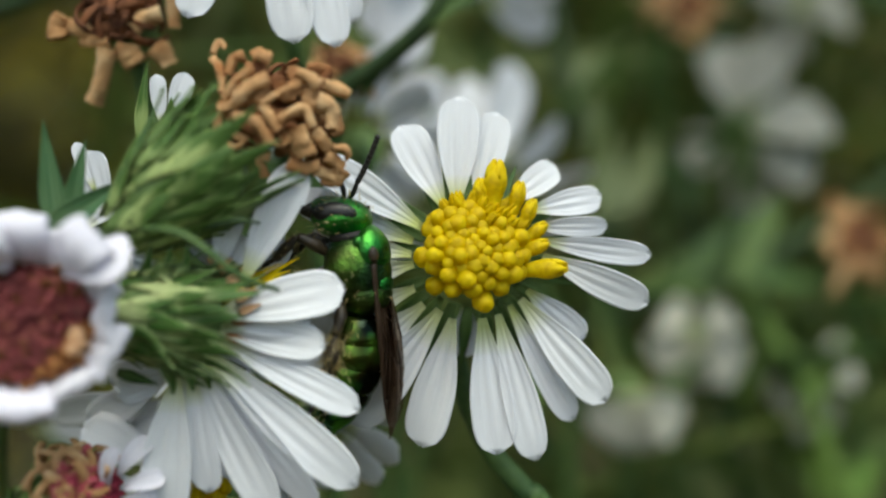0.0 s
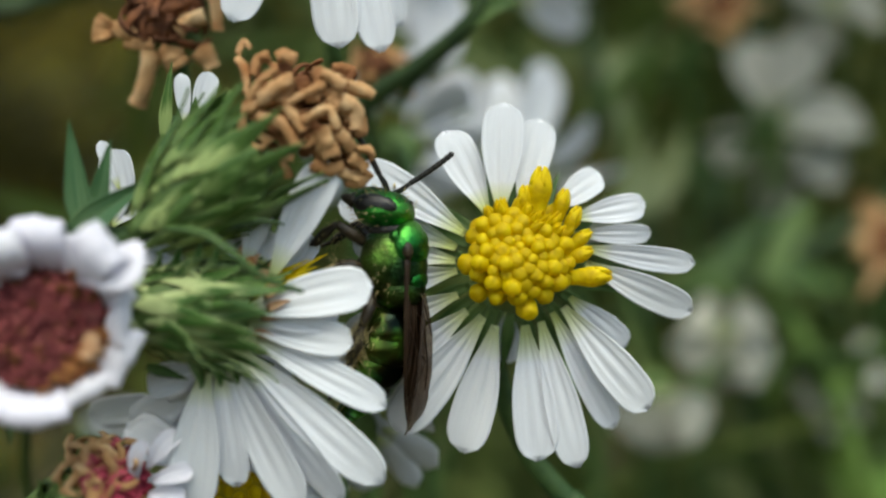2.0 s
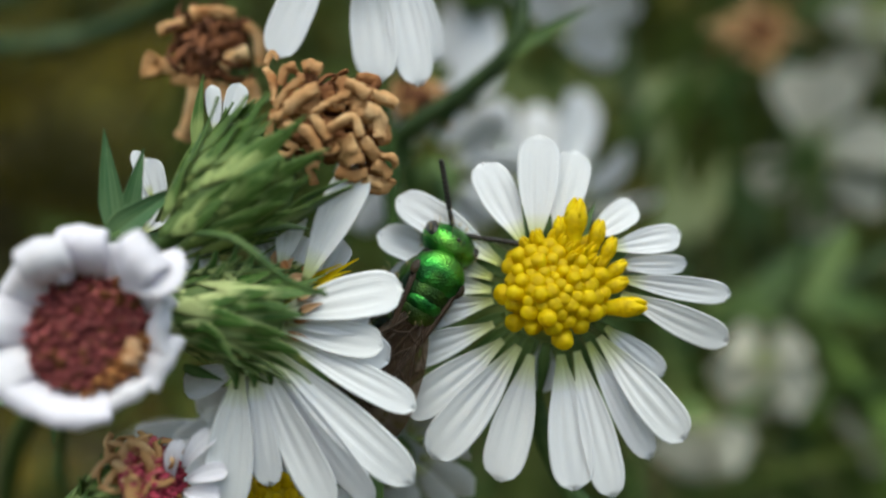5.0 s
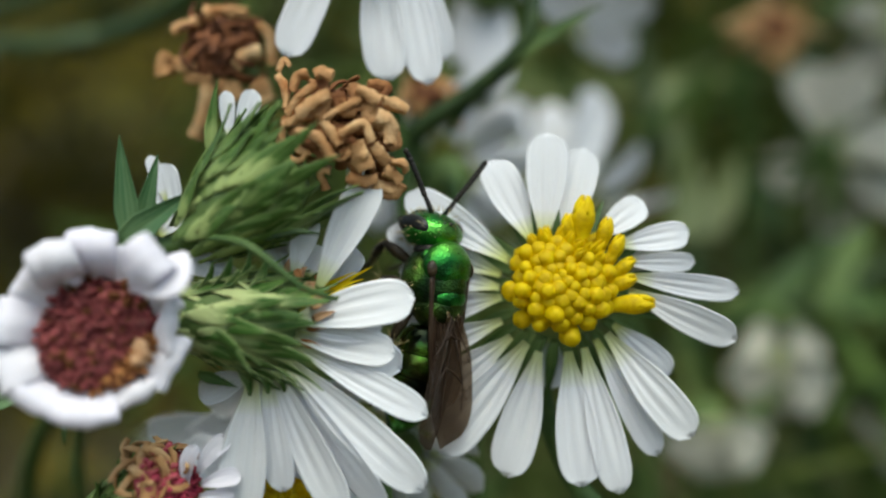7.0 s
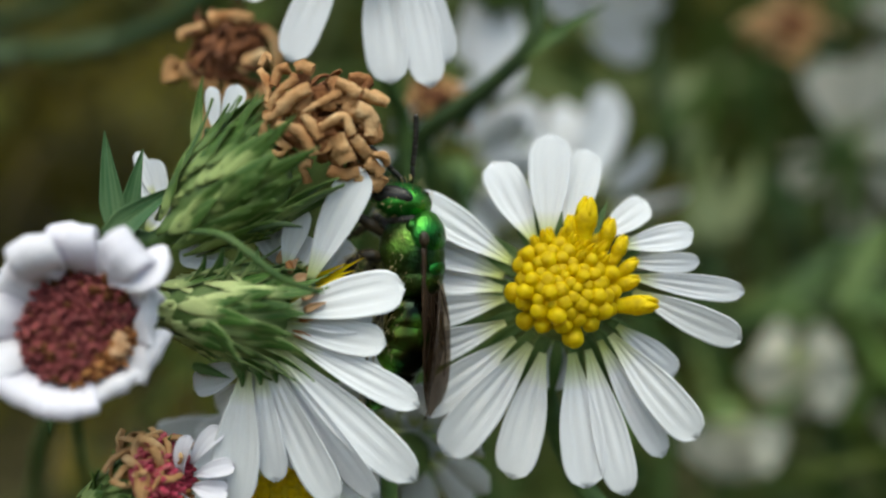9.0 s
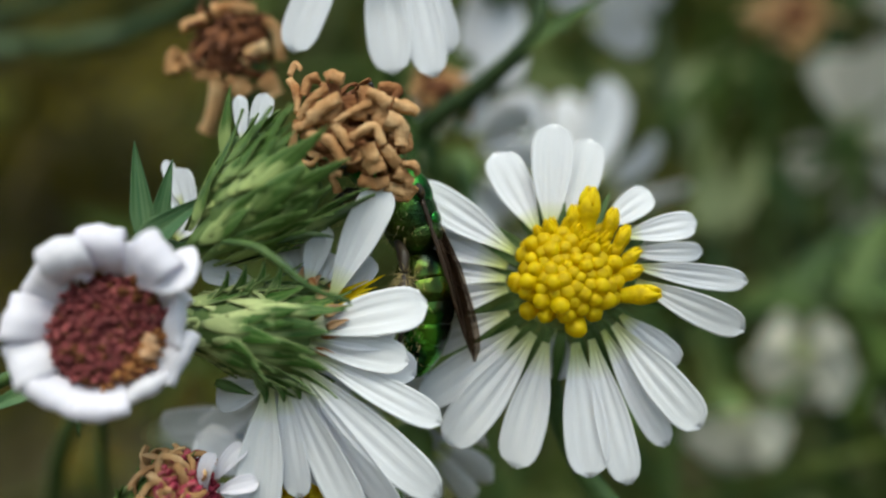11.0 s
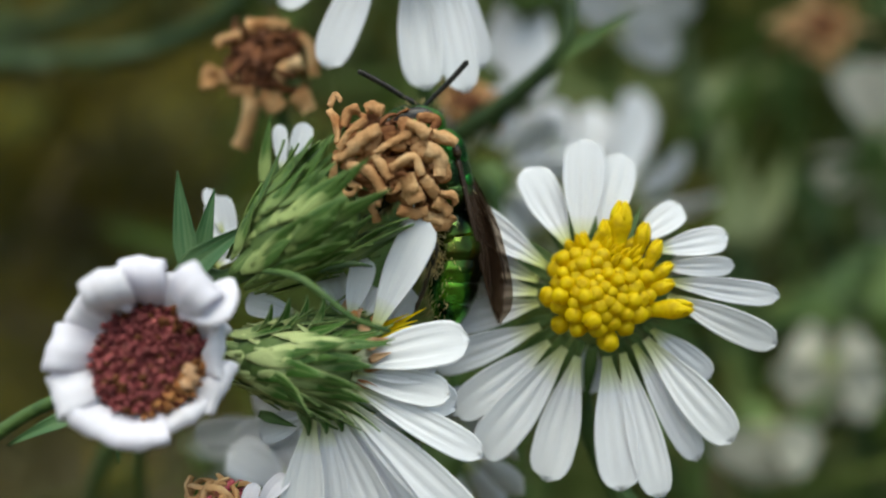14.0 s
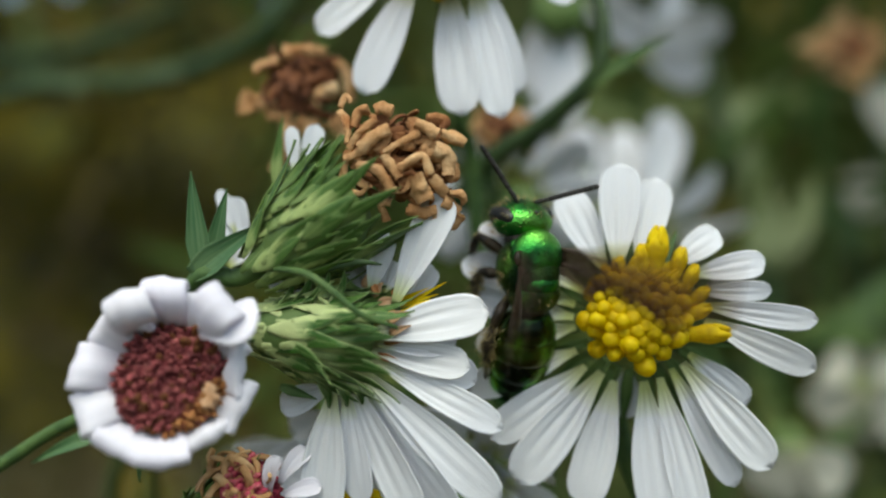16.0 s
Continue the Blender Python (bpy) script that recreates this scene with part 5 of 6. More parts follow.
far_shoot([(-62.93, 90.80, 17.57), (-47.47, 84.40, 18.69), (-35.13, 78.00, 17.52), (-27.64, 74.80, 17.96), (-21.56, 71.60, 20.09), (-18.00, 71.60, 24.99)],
          [((-39.98, 78.00, 17.03), (-49.71, 81.20, 19.25), 1.8), ((-29.50, 74.80, 17.73), (-36.95, 74.80, 16.33), 1.6)], "dark green leafy aster stalk", 0.9, M_STEM_SHADED, M_STEM_SHADED)
far_shoot([(-70.39, 97.20, 24.25), (-56.37, 94.00, 23.74), (-45.42, 90.80, 24.35), (-35.10, 87.60, 27.30)], [((-47.68, 90.80, 23.78), (-40.90, 90.80, 26.04), 2.0)], "dark green leafy aster stalk", 1.0, M_STEM_SHADED, M_STEM_SHADED)


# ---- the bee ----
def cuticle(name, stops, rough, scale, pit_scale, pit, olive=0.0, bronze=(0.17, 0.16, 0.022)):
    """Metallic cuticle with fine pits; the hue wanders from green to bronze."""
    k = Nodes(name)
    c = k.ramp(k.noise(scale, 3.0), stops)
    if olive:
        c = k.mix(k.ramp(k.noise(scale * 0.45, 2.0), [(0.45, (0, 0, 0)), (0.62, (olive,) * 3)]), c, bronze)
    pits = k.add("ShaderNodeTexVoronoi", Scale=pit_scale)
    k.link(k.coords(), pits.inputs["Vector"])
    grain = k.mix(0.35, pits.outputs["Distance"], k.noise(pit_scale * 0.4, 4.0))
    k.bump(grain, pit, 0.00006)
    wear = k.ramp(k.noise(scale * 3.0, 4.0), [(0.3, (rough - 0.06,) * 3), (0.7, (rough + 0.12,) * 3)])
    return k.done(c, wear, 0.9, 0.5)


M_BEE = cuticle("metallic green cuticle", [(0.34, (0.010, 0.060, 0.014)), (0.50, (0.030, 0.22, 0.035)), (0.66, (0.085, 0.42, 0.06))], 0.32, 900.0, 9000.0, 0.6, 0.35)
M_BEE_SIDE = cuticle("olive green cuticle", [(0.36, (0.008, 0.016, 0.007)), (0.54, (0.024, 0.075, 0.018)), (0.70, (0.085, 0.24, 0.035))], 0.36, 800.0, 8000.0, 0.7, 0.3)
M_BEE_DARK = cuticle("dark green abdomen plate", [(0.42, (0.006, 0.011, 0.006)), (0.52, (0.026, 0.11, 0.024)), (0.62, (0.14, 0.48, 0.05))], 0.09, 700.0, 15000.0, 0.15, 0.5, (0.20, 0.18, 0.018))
M_EYE = mottled("dark compound eye", [(0.006, 0.006, 0.006), (0.018, 0.017, 0.017)], 2600.0, 0.34, 14000.0, 0.25, spec=0.4)
M_BLACK = mottled("black chitin", [(0.008, 0.008, 0.008), (0.03, 0.026, 0.022)], 1500.0, 0.4, 6000.0, 0.4)
M_LEG = mottled("dark brown leg", [(0.010, 0.008, 0.006), (0.05, 0.034, 0.018)], 1500.0, 0.42, 6000.0, 0.4)
M_HAIR = mottled("pale yellow hair", [(0.34, 0.25, 0.09), (0.58, 0.48, 0.25)], 1500.0, 0.7)
M_VEIN = mottled("dark brown wing vein", [(0.018, 0.010, 0.006), (0.05, 0.030, 0.018)], 1500.0, 0.4, 6000.0, 0.3)


def wing_material():
    k = Nodes("smoky wing membrane")
    c = k.mix(k.noise(700.0, 3.0), (0.042, 0.027, 0.020), (0.11, 0.074, 0.052))
    k.link(c, k.bsdf.inputs["Base Color"])
    k.bsdf.inputs["Roughness"].default_value = 0.26
    k.bsdf.inputs["Specular IOR Level"].default_value = 0.7
    k.bump(k.noise(1500.0, 2.0, None, (3.0, 0.5, 1.0)), 0.4, 0.00008)
    tr = k.add("ShaderNodeBsdfTransparent")
    tr.inputs["Color"].default_value = (0.62, 0.50, 0.38, 1)
    mx = k.add("ShaderNodeMixShader")
    k.link(k.ramp(k.noise(500.0, 2.0), [(0.3, (0.42, 0.42, 0.42)), (0.7, (0.70, 0.70, 0.70))]), mx.inputs[0])
    k.link(tr.outputs[0], mx.inputs[1])
    k.link(k.bsdf.outputs[0], mx.inputs[2])
    k.link(mx.outputs[0], k.out.inputs["Surface"])
    return k.m


M_WING = wing_material()


def wing_at(length, width, side, s, u):
    """A place on a wing: s from root to tip along -y, u from the leading edge inwards."""
    lead = width * (0.10 * math.sin(s * math.pi) - 0.25 * max(s - 0.75, 0) ** 2 * 8)
    w = width * (0.30 + 0.70 * math.sin(min(s / 0.60, 1) * math.pi / 2) ** 1.5)
    if s > 0.70:
        w *= math.sqrt(max(1 - ((s - 0.70) / 0.302) ** 2.4, 0.0))
    return Vector((side * (lead - u * w), -s * length, 0.05 * math.sin(u * 8 + s * 4) * u + 0.16 * math.sin(s * 2.6) - 0.12 * u * u))


def wing_mesh(length, width, side):
    """The membrane of a wing, its leading edge on the outside."""
    bm = bmesh.new()
    n, m = 20, 8
    rows = [[bm.verts.new(wing_at(length, width, side, i / n, j / m)) for j in range(m + 1)] for i in range(n + 1)]
    for a, b in zip(rows, rows[1:]):
        for j in range(m):
            bm.faces.new((a[j], a[j + 1], b[j + 1], b[j]))
    bmesh.ops.solidify(bm, geom=bm.faces[:], thickness=0.02)
    return bm


# veins of a wing: rows of (along, in from the leading edge)
VEINS = [[(0.02, 0.1), (0.2, 0.12), (0.42, 0.10), (0.62, 0.03)], [(0.02, 0.5), (0.16, 0.42), (0.36, 0.40), (0.56, 0.36), (0.76, 0.20), (0.84, 0.04)],
         [(0.03, 0.8), (0.18, 0.78), (0.40, 0.82), (0.52, 0.98)], [(0.36, 0.40), (0.40, 0.60), (0.42, 0.82)], [(0.42, 0.10), (0.48, 0.24), (0.56, 0.36)],
         [(0.56, 0.36), (0.60, 0.56), (0.66, 0.74)], [(0.42, 0.66), (0.54, 0.68), (0.66, 0.74), (0.80, 0.70)]]


def ring_body(stations, segs=26):
    """A closed body round stations (y, z, half width, half height)."""
    bm = bmesh.new()
    rings = []
    for y, z, rx, rz in stations:
        rings.append([bm.verts.new((math.cos(2 * math.pi * t / segs) * rx, y, z + math.sin(2 * math.pi * t / segs) * rz)) for t in range(segs)])
    for q, w in zip(rings, rings[1:]):
        for t in range(segs):
            bm.faces.new((q[t], q[(t + 1) % segs], w[(t + 1) % segs], w[t]))
    bm.faces.new(rings[0])
    bm.faces.new(rings[-1][::-1])
    return bm


def hairs(points, length, seed, lie=(0, -0.6, 0)):
    """Fine hairs that stand out from the given (place, normal) pairs."""
    r = random.Random(seed)
    bm = bmesh.new()
    for p, n in points:
        d = (Vector(n) + Vector(lie) * r.uniform(0.3, 1.0) + Vector((r.gauss(0, 0.25), r.gauss(0, 0.25), r.gauss(0, 0.25)))).normalized()
        L = length * r.uniform(0.5, 1.3)
        add_tube(bm, [p, p + d * L * 0.5, p + d * L + Vector(lie) * L * 0.25], [0.016, 0.012, 0.004], 3, 1)
    return bm


def shell(center, size, count, seed, keep=lambda d: True):
    """Random (place, normal) pairs on an ellipsoid."""
    r = random.Random(seed)
    out = []
    while len(out) < count:
        d = Vector((r.gauss(0, 1), r.gauss(0, 1), r.gauss(0, 1))).normalized()
        if keep(d):
            out.append((Vector(center) + Vector((d.x * size[0], d.y * size[1], d.z * size[2])) * 0.99, d))
    return out


BEE_SIZE = 1.12
ANTENNA_ROOT = {-1: Vector((-0.30, 2.80, -0.18)), 1: Vector((0.30, 2.80, -0.18))}
WAIST = Vector((0, -1.50, -0.30))


add_part = part


def bee():
    """The bee faces +y with its back to +z; millimetres."""
    def part(name, bm, material, parent, label="", at=None):
        bm.transform(Matrix.Scale(BEE_SIZE, 4))
        return add_part(name, bm, material, parent, label, at)

    f = thing("bee", (0, 0, 0), "metallic green sweat bee with smoky brown wings", "bee")
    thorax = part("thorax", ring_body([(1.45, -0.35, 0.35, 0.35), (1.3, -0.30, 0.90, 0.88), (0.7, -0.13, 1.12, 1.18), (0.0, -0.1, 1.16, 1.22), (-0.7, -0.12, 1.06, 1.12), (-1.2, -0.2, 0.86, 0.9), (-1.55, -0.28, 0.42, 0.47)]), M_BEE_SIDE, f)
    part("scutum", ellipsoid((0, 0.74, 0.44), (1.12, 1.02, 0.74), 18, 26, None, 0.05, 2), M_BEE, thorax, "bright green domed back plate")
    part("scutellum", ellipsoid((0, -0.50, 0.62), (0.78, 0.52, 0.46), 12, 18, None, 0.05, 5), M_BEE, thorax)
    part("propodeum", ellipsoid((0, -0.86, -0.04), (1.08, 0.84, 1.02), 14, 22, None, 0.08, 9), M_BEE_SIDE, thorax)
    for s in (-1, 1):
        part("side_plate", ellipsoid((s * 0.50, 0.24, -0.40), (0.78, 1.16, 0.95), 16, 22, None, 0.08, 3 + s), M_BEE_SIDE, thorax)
        part("pronotal_lobe", ellipsoid((s * 0.76, 1.16, 0.16), (0.30, 0.26, 0.24), 10, 12), M_BEE, thorax)
        part("tegula", ellipsoid((s * 0.98, 0.62, 0.66), (0.24, 0.34, 0.20), 10, 12), M_LEG, thorax, "brown shoulder plate")
    part("collar", ellipsoid((0, 1.42, -0.26), (0.92, 0.42, 0.80), 10, 16), M_BLACK, thorax)
    part("hair", hairs(shell((0, 0, -0.1), (1.24, 1.6, 1.30), 170, 5, lambda d: d.z < 0.1 or d.y < -0.5), 0.24, 6), M_HAIR, thorax, "short pale body hair")
    part("waist", ellipsoid(WAIST, (0.42, 0.42, 0.42), 8, 12), M_BLACK, f)
    # head: broad, short, with its face turned down and forward
    tip = Matrix.Rotation(radians(14), 4, "X")
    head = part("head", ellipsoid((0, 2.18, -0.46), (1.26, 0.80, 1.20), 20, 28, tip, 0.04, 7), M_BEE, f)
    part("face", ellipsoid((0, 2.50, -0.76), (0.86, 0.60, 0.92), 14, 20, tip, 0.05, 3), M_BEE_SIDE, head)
    for s in (-1, 1):
        lean_in = Matrix.Rotation(radians(12), 4, "X") @ Matrix.Rotation(radians(-s * 8), 4, "Z")
        part("eye", ellipsoid((s * 0.90, 2.36, -0.52), (0.36, 0.44, 0.86), 16, 18, lean_in), M_EYE, head, "dark oval compound eye")
        part("mandible", tube([(s * 0.55, 2.53, -1.45), (s * 0.42, 2.73, -1.85), (s * 0.08, 2.78, -2.05)], [0.24, 0.17, 0.06], 8, 4), M_LEG, head)
    part("labrum", ellipsoid((0, 2.68, -1.55), (0.5, 0.28, 0.26), 8, 12), M_BLACK, head)
    for x, z in ((-0.24, 0.50), (0, 0.62), (0.24, 0.50)):
        part("ocellus", ellipsoid((x, 2.40, z), (0.09, 0.09, 0.08), 6, 8), M_EYE, head)
    part("hair", hairs(shell((0, 2.23, -0.5), (1.28, 0.84, 1.2), 160, 8), 0.22, 9, (0, 0.2, -0.4)), M_HAIR, head, "short pale face hair")
    antennae = []
    for s in (-1, 1):
        # a long first joint, then beads along a slightly bent whip
        scape = tube([(0, 0, 0), (0, 0.40, 0.05), (0, 0.78, 0.0)], [0.09, 0.11, 0.09], 8, 4)
        a = part("antenna", scape, M_BLACK, head, "jointed black antenna", at=Matrix.Translation(ANTENNA_ROOT[s]))
        for i in range(10):
            y0 = 0.80 + i * 0.205
            dz = -0.03 * (i / 4) ** 2
            part("joint", tube([(0, y0, dz), (0, y0 + 0.10, dz), (0, y0 + 0.198, dz - 0.012)], [0.105, 0.12, 0.112 if i < 9 else 0.04], 8, 3), M_BLACK, a)
        antennae.append((a, s))
    # abdomen: six overlapping plates on a line that curves towards the belly
    def station(k):
        k = max(min(k, 1.0), 0.0)
        return Vector((0, -0.1 - 5.05 * math.sin(k * 0.95) / 0.95 - 0.35 * k, -0.1 - 2.6 * (1 - math.cos(k * 1.15)))), 1.38 * math.sin(math.pi * (0.09 + 0.91 * k) ** 0.72) ** 0.60

    abd = None
    for i in range(6):
        bm = bmesh.new()
        k0, k1 = i / 6, (i + 1.16) / 6
        rings = []
        for j in range(8):
            k = k0 + (k1 - k0) * j / 7
            p, r = station(k)
            d = (station(k + 0.01)[0] - station(k - 0.01)[0]).normalized()
            m = basis(d, (0, 0, 1), p)
            r = max(r * (0.90 + 0.12 * math.sin(math.pi * (0.10 + 0.72 * j / 7))), 0.05)
            rings.append([bm.verts.new(m @ Vector((math.cos(t * math.pi / 14) * r, 0, math.sin(t * math.pi / 14) * r * 0.84))) for t in range(28)])
        for q, w in zip(rings, rings[1:]):
            for t in range(28):
                bm.faces.new((q[t], q[(t + 1) % 28], w[(t + 1) % 28], w[t]))
        bm.faces.new(rings[0])
        bm.faces.new(rings[-1][::-1])
        if abd is None:
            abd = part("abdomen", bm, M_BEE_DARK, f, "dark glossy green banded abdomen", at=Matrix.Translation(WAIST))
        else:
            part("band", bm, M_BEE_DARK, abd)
    pts = []
    r = random.Random(31)
    for _ in range(200):
        p, rad = station(r.uniform(0.1, 0.98))
        th = r.uniform(math.pi * 0.95, math.pi * 2.05)
        n = Vector((math.cos(th), 0, math.sin(th) * 0.84))
        pts.append((p + n * rad, n))
    part("hair", hairs(pts, 0.30, 12), M_HAIR, abd, "pale hair under the abdomen")
    # legs: hip, knee, shin end, foot end
    legs = [((0.5, 0.95, -1.15), (1.15, 1.75, -2.0), (0.95, 1.05, -3.0), (0.75, 0.75, -4.0)),
            ((0.7, 0.05, -1.25), (1.25, 0.25, -1.95), (1.15, -0.65, -2.7), (0.85, -0.85, -3.6)),
            ((0.6, -0.85, -0.9), (1.38, -2.1, -1.15), (1.42, -3.5, -1.7), (1.1, -4.9, -2.7))]
    for i, (a, b, c, d) in enumerate(legs):
        for s in (-1, 1):
            a_, b_, c_, d_ = (Vector((s * q[0], q[1], q[2])) for q in (a, b, c, d))
            leg = part("leg", tube([a_, (a_ + b_) / 2 + Vector((s * 0.12, 0, 0.1)), b_], [0.17, 0.26, 0.15], 9, 5), M_LEG, f)
            part("tibia", tube([b_, (b_ + c_) / 2 + Vector((s * 0.08, 0, 0)), c_], [0.12, 0.21 + 0.05 * i, 0.16], 9, 5), M_LEG, leg)
            e = c_
            for j in range(4):
                g = c_ + (d_ - c_) * (j + 1) / 4 + Vector((0, 0, 0.05 * math.sin(j * 1.6)))
                part("foot", tube([e, (e + g) / 2, g], [0.07, 0.10, 0.08 if j < 3 else 0.03], 7, 3), M_LEG, leg)
                e = g
            rr = random.Random(50 + i * 2 + s)
            pts = []
            for _ in range(40 + 100 * i):
                t = rr.random()
                n = Vector((rr.gauss(0, 1), rr.gauss(0, 1), rr.gauss(0, 1))).normalized()
                pts.append((b_.lerp(c_, t) + n * 0.14, n))
            part("leg_hair", hairs(pts, 0.24 + 0.14 * i, 70 + i, (0, -0.4, -0.4)), M_HAIR, leg, "pale yellow pollen hair")
    wings = []
    for s in (-1, 1):
        for nm, L, W, dy, dz in (("forewing", 7.4, 1.8, 0.85, 0.70), ("hindwing", 5.4, 1.4, 0.30, 0.60)):
            w = part(nm, wing_mesh(L, W, s), M_WING, f, "smoky brown translucent wing", at=Matrix.Translation((0, 0, 0)))
            edge = [wing_at(L, W, s, q, 0) for q in (0.0, 0.2, 0.4, 0.6, 0.8, 0.93)]
            part("wing_edge", tube(edge, [0.10, 0.08, 0.07, 0.06, 0.045, 0.02], 6, 4), M_VEIN, w)
            for line in VEINS[:7 if nm == "forewing" else 3]:
                part("vein", tube([wing_at(L, W, s, q, u) + Vector((0, 0, 0.012)) for q, u in line], [0.04, 0.035, 0.028], 5, 3), M_VEIN, w)
            wings.append((w, s, nm, Vector((s * 0.94, dy, dz + (0.05 if s > 0 else 0.0))) * (MM * BEE_SIZE)))
    return f, abd, antennae, wings


BEE, ABDOMEN, ANTENNAE, WINGS = bee()

# millimetres by which the wind moves a plant: seconds, x, z
BUD_SWAY = [
    (0, 1.54, -1.3), (0.5, 1.92, -1.36), (1, 1.35, -0.75), (1.5, 0.79, -0.9), (2, 0.6, -1.05),
    (2.5, 0.4, -0.51), (3, 0.37, -0.1), (3.5, 0.76, -0.84), (4, 0.87, -1.27), (4.5, 0.34, -0.52),
    (5, 0, 0), (7.5, 0.17, -0.66), (8, 0.9, -1.32), (8.5, 0.53, -0.91), (9, -0.74, 0.1),
    (11.5, 0.54, -0.82), (12, -0.56, -0.34), (12.5, -1.26, 0.13), (13, -0.27, -0.21), (13.5, 0.65, -1.06),
    (14, 0.62, -1.34), (14.5, -0.71, -0.45), (15, -1.63, 0.2), (15.5, -1.18, -0.2), (16, -0.62, -0.23),
]
SIDE_SWAY = [
    (0, 1.01, -1.52), (0.5, 1.36, -1.56), (1, 0.82, -0.85), (1.5, 0.4, -0.94), (2, 0.28, -1.08),
    (2.5, 0.26, -0.45), (3, 0.27, -0.05), (3.5, 0.6, -1.02), (4, 0.7, -1.31), (4.5, 0.29, -0.59),
    (5, 0, 0), (7.5, 0.31, -0.99), (8, 0.92, -1.75), (8.5, 0.53, -1.24), (9, -0.31, -0.02),
    (11.5, 0.6, -1.28), (12, 0, -0.42), (12.5, -0.37, -0.01), (13, 0.31, -0.7), (13.5, 0.93, -1.79),
    (14, 0.85, -1.98), (14.5, -0.04, -0.57), (15, -0.61, 0.04), (15.5, -0.14, -0.43), (16, 0.1, 0.19),
]
NEAR_SWAY = [
    (0, 1.49, -0.91), (0.5, 1.91, -0.64), (1, 1.34, -0.16), (1.5, 0.61, -0.68), (2, 0.18, -0.86),
    (2.5, 0.16, -0.31), (3, 0.24, 0.26), (3.5, 0.46, -0.45), (4, 0.47, -1.11), (4.5, 0.07, -0.33),
    (5, 0, 0), (7.5, -0.17, -0.47), (8, 0.39, -0.81), (8.5, 0.1, -0.45), (9, -1.08, 0.17),
    (11.5, 0.03, -0.41), (12, -1.08, -0.47), (12.5, -1.48, -0.2), (13, -0.51, -0.06), (13.5, 0.23, -0.67),
    (14, -0.03, -0.94), (14.5, -1.12, -0.74), (15, -1.97, -0.4), (15.5, -1.57, -0.78), (16, -0.87, -0.78),
]
# seconds, x, y, z of the thorax; lean to the right, turn of the back towards the eye, nod towards the eye, bend of the abdomen (degrees)
BEE_ROWS = [
    (0, 0.05, 39.50, -2.59, -9, 8, 0, 10), (0.5, 0.30, 39.50, -2.21, -12, 8, 0, 10), (1, -0.28, 39.50, -1.61, -10, 12, 0, 10),
    (1.5, -0.48, 39.50, -1.52, -8, 14, 0, 10), (2, -0.31, 39.50, -2.06, -3, 16, 0, 10), (2.5, -0.55, 39.50, -0.39, -1, 20, 0, 10),
    (3, -0.93, 39.50, -0.16, 4, 32, 0, 10), (3.5, -0.50, 39.90, -1.72, 8, 58, -4, 12), (4, -0.22, 40.50, -2.69, 22, 70, -5, 18),
    (4.5, -0.38, 40.60, -2.47, 27, 78, -8, 16), (5, -0.76, 40.60, -1.94, 29, 78, -8, 16), (7.5, -0.53, 39.70, -1.76, -6, 34, 0, 8),
    (8, -0.90, 39.50, -1.82, -4, 18, 0, 8), (8.5, -1.13, 39.50, -1.52, -3, 14, 0, 8), (9, -1.61, 39.50, -0.33, -4, 14, 0, 8),
    (9.2, -1.82, 39.50, 0.65, -4, 14, 0, 8), (11.3, -2.08, 40.20, 1.32, -24, -6, 0, 6), (11.5, -1.96, 40.20, 1.91, -24, -6, 0, 6),
    (12, -3.10, 40.20, 3.80, -26, -6, 0, 6), (12.5, -3.87, 40.20, 4.71, -26, -6, 0, 6), (13, -3.00, 40.20, 4.21, -25, -6, 0, 4),
    (13.5, -2.16, 40.20, 3.42, -23, -6, 0, 4), (14, -2.01, 40.20, 3.57, -17, -6, 0, 2), (14.5, -3.31, 40.20, 4.97, -20, 0, 0, 4),
    (15, -2.77, 40.20, 5.78, -13, 14, 0, 10), (15.5, -2.91, 40.20, 5.18, -11, 24, 0, 10), (15.7, -2.39, 40.20, 5.08, -8, 26, 0, 10),
    (15.8, -1.45, 40.20, 4.06, -7, 18, 0, 18), (15.9, 0.22, 40.00, 0.07, -7, 56, 0, 18), (16, 0.30, 40.00, 0.15, -4, 56, 0, 18),
]
# seconds, where the antenna on the far and on the near side of the head points (degrees from upright)
ANTENNA_ROWS = [
    (0, -12, 30), (0.5, -10, 22), (1, -5, 16), (1.5, 0, 60), (2, -25, 60), (2.5, -42, 72), (3, -30, 98), (3.5, -75, 105),
    (4, -60, 132), (4.5, -40, 135), (5, -8, 98), (7.5, -32, 28), (8, -40, 10), (9.2, -40, 10), (11.5, -50, 0), (12, -50, 4),
    (12.5, -36, 18), (13, -36, 34), (13.5, -46, 70), (14, -56, 50), (14.5, -50, 40), (15, -36, 80), (15.5, -52, 40),
    (15.8, -45, 70), (15.9, -32, 76), (16, -30, 76),
]


def bee_pose(x, y, z, lean, turn, nod):
    a, b, c = radians(lean), radians(turn), radians(nod)
    fwd = Vector((math.sin(a) * math.cos(c), -math.sin(c), math.cos(a) * math.cos(c)))
    across = Vector((math.cos(a), 0, -math.sin(a)))
    back = across * math.cos(b) + Vector((0, -1, 0)) * math.sin(b)
    m = basis(fwd, back)
    m.translation = (x * MM, y * MM, EYE + z * MM)
    return m


def bee_at(t):
    for a, b in zip(BEE_ROWS, BEE_ROWS[1:]):
        if a[0] <= t <= b[0]:
            f = (t - a[0]) / (b[0] - a[0])
            return bee_pose(*[p + (q - p) * f for p, q in zip(a[1:7], b[1:7])])


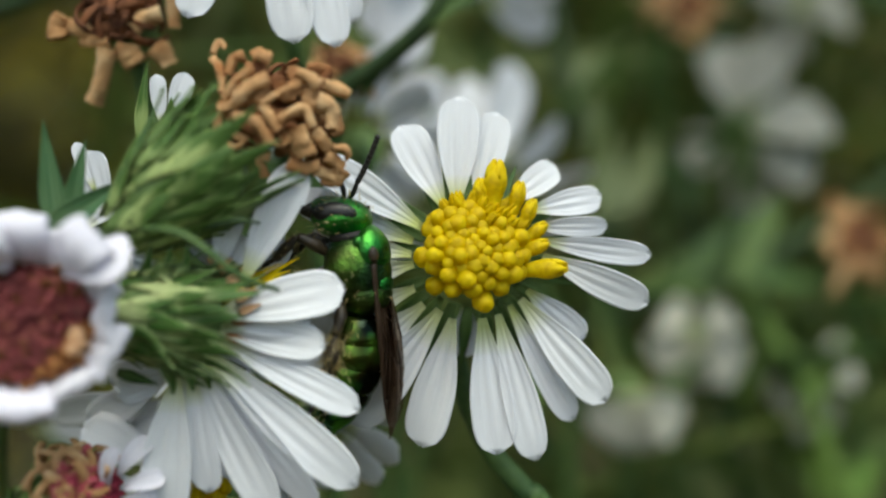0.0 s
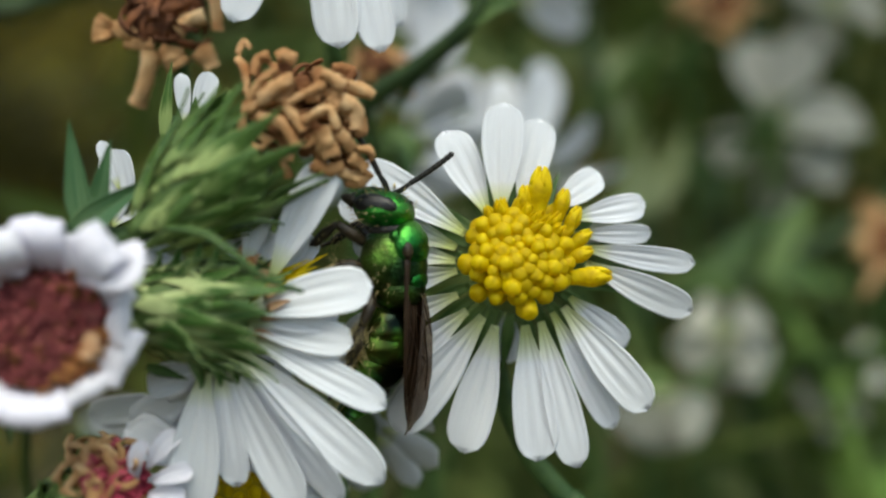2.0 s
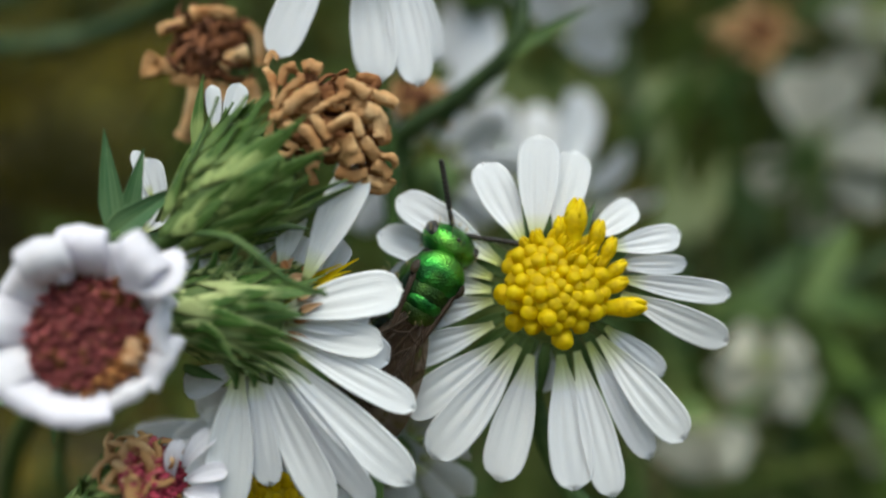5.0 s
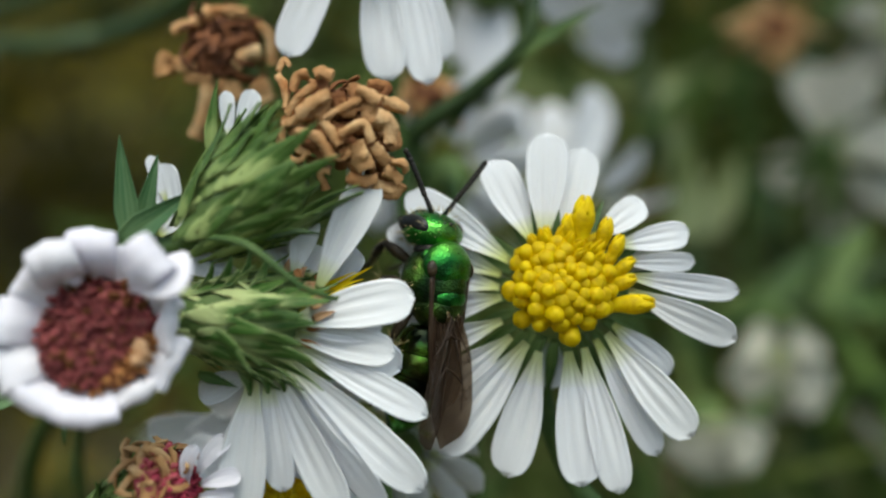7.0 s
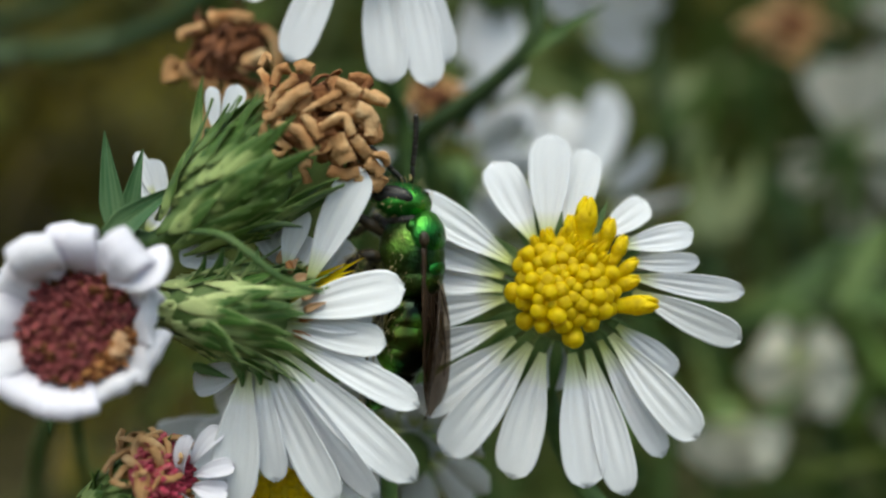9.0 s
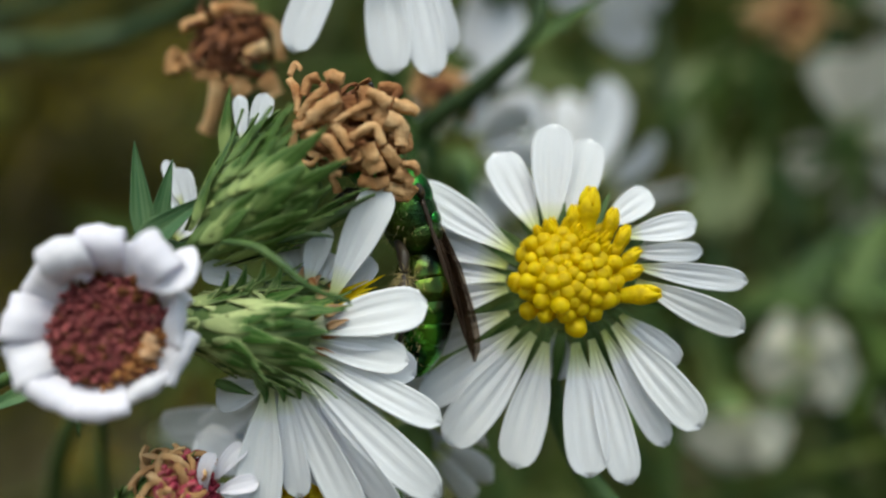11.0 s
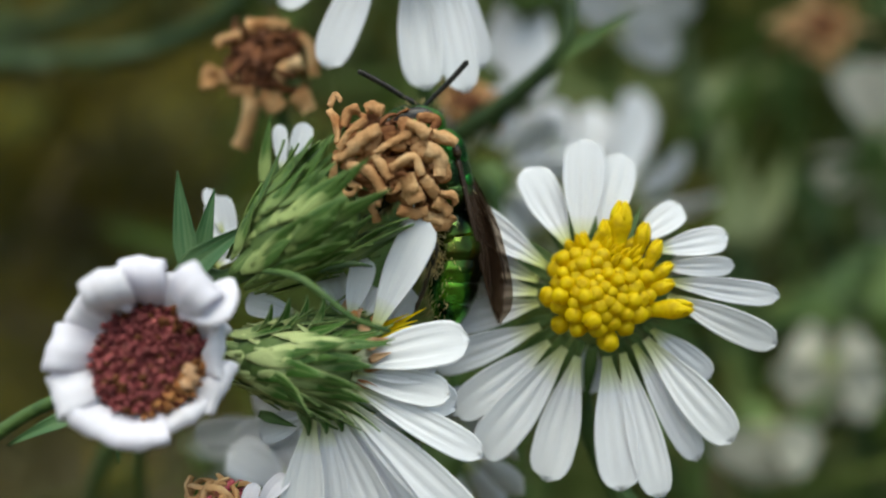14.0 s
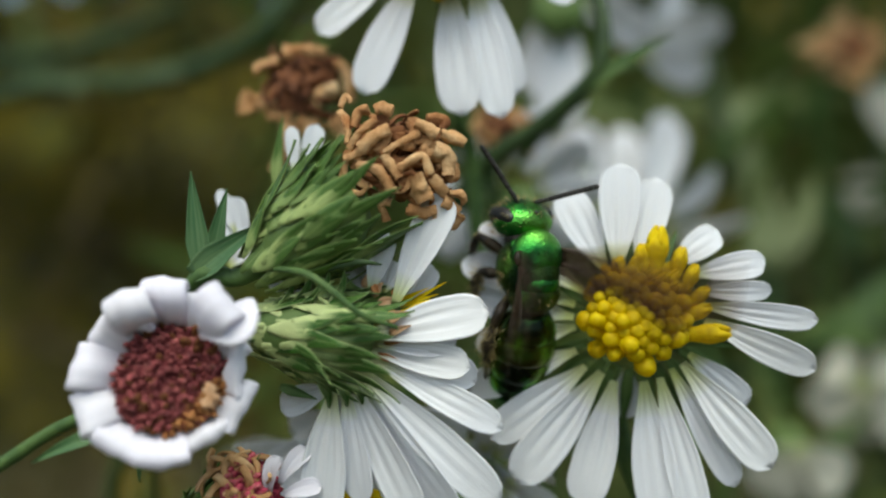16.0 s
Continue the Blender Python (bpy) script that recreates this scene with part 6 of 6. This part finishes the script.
def antenna_pose(s, t, angle):
    d = Vector((math.sin(radians(angle)), -0.25, math.cos(radians(angle))))
    turn = bee_at(t).to_3x3().inverted()
    m = basis(turn @ d, (0, 0.2, 1))
    m.translation = ANTENNA_ROOT[s] * (MM * BEE_SIZE)
    return m


def sway(ob, rows):
    home = Vector(ob.location)
    walk(ob, [(t, Matrix.Translation(home + Vector((x * MM, 0, z * MM)))) for t, x, z in rows])


def wing_pose(s, nm, root, spread, lift, drop=12):
    """spread: degrees out from the body; lift: degrees by which the leading edge is raised; drop: the tip towards the belly."""
    return Matrix.Translation(root) @ pose(0, 0, 0, 0, -s * lift, 0) @ pose(0, 0, 0, 0, 0, s * spread) @ pose(0, 0, 0, drop, 0, 0)


def motions():
    sway(BUD, BUD_SWAY)
    sway(OPENING, BUD_SWAY)
    sway(SIDE, SIDE_SWAY)
    sway(LOW, SIDE_SWAY)
    sway(NEAR, NEAR_SWAY)
    walk(BEE, [(t, bee_pose(x, y, z, lean, turn, nod)) for t, x, y, z, lean, turn, nod, bend in BEE_ROWS])
    walk(ABDOMEN, [(r[0], Matrix.Translation(WAIST * (MM * BEE_SIZE)) @ pose(0, 0, 0, r[7], 0, 0)) for r in BEE_ROWS])
    for a, s in ANTENNAE:
        walk(a, [(r[0], antenna_pose(s, r[0], r[1] if s < 0 else r[2])) for r in ANTENNA_ROWS])
    # the wings lie folded, then beat as the bee takes off
    for w, s, nm, root in WINGS:
        hind = nm == "hindwing"
        rows = [(0.0, -4, -26, 10), (3.0, -4, -26, 10), (4.0, -8, -12, 6), (5.0, -10, -8, 5), (7.5, -4, -24, 10), (9.2, -4, -24, 10),
                (11.3, -3, -26, 9), (13.0, -3, -32, 9), (15.7, -3, -44, 8), (15.8, -3, -40, 8), (15.833, 34 - 4 * hind, 8, 4)]
        rows += [(t, (76, 46, 76, 46, 76)[i] - 14 * hind, (58, 44, 58, 44, 58)[i] - 10 * hind, 0) for i, t in enumerate((15.867, 15.9, 15.933, 15.967, 16.0))]
        walk(w, [(t, wing_pose(s, nm, root, *row)) for t, *row in rows])


motions()
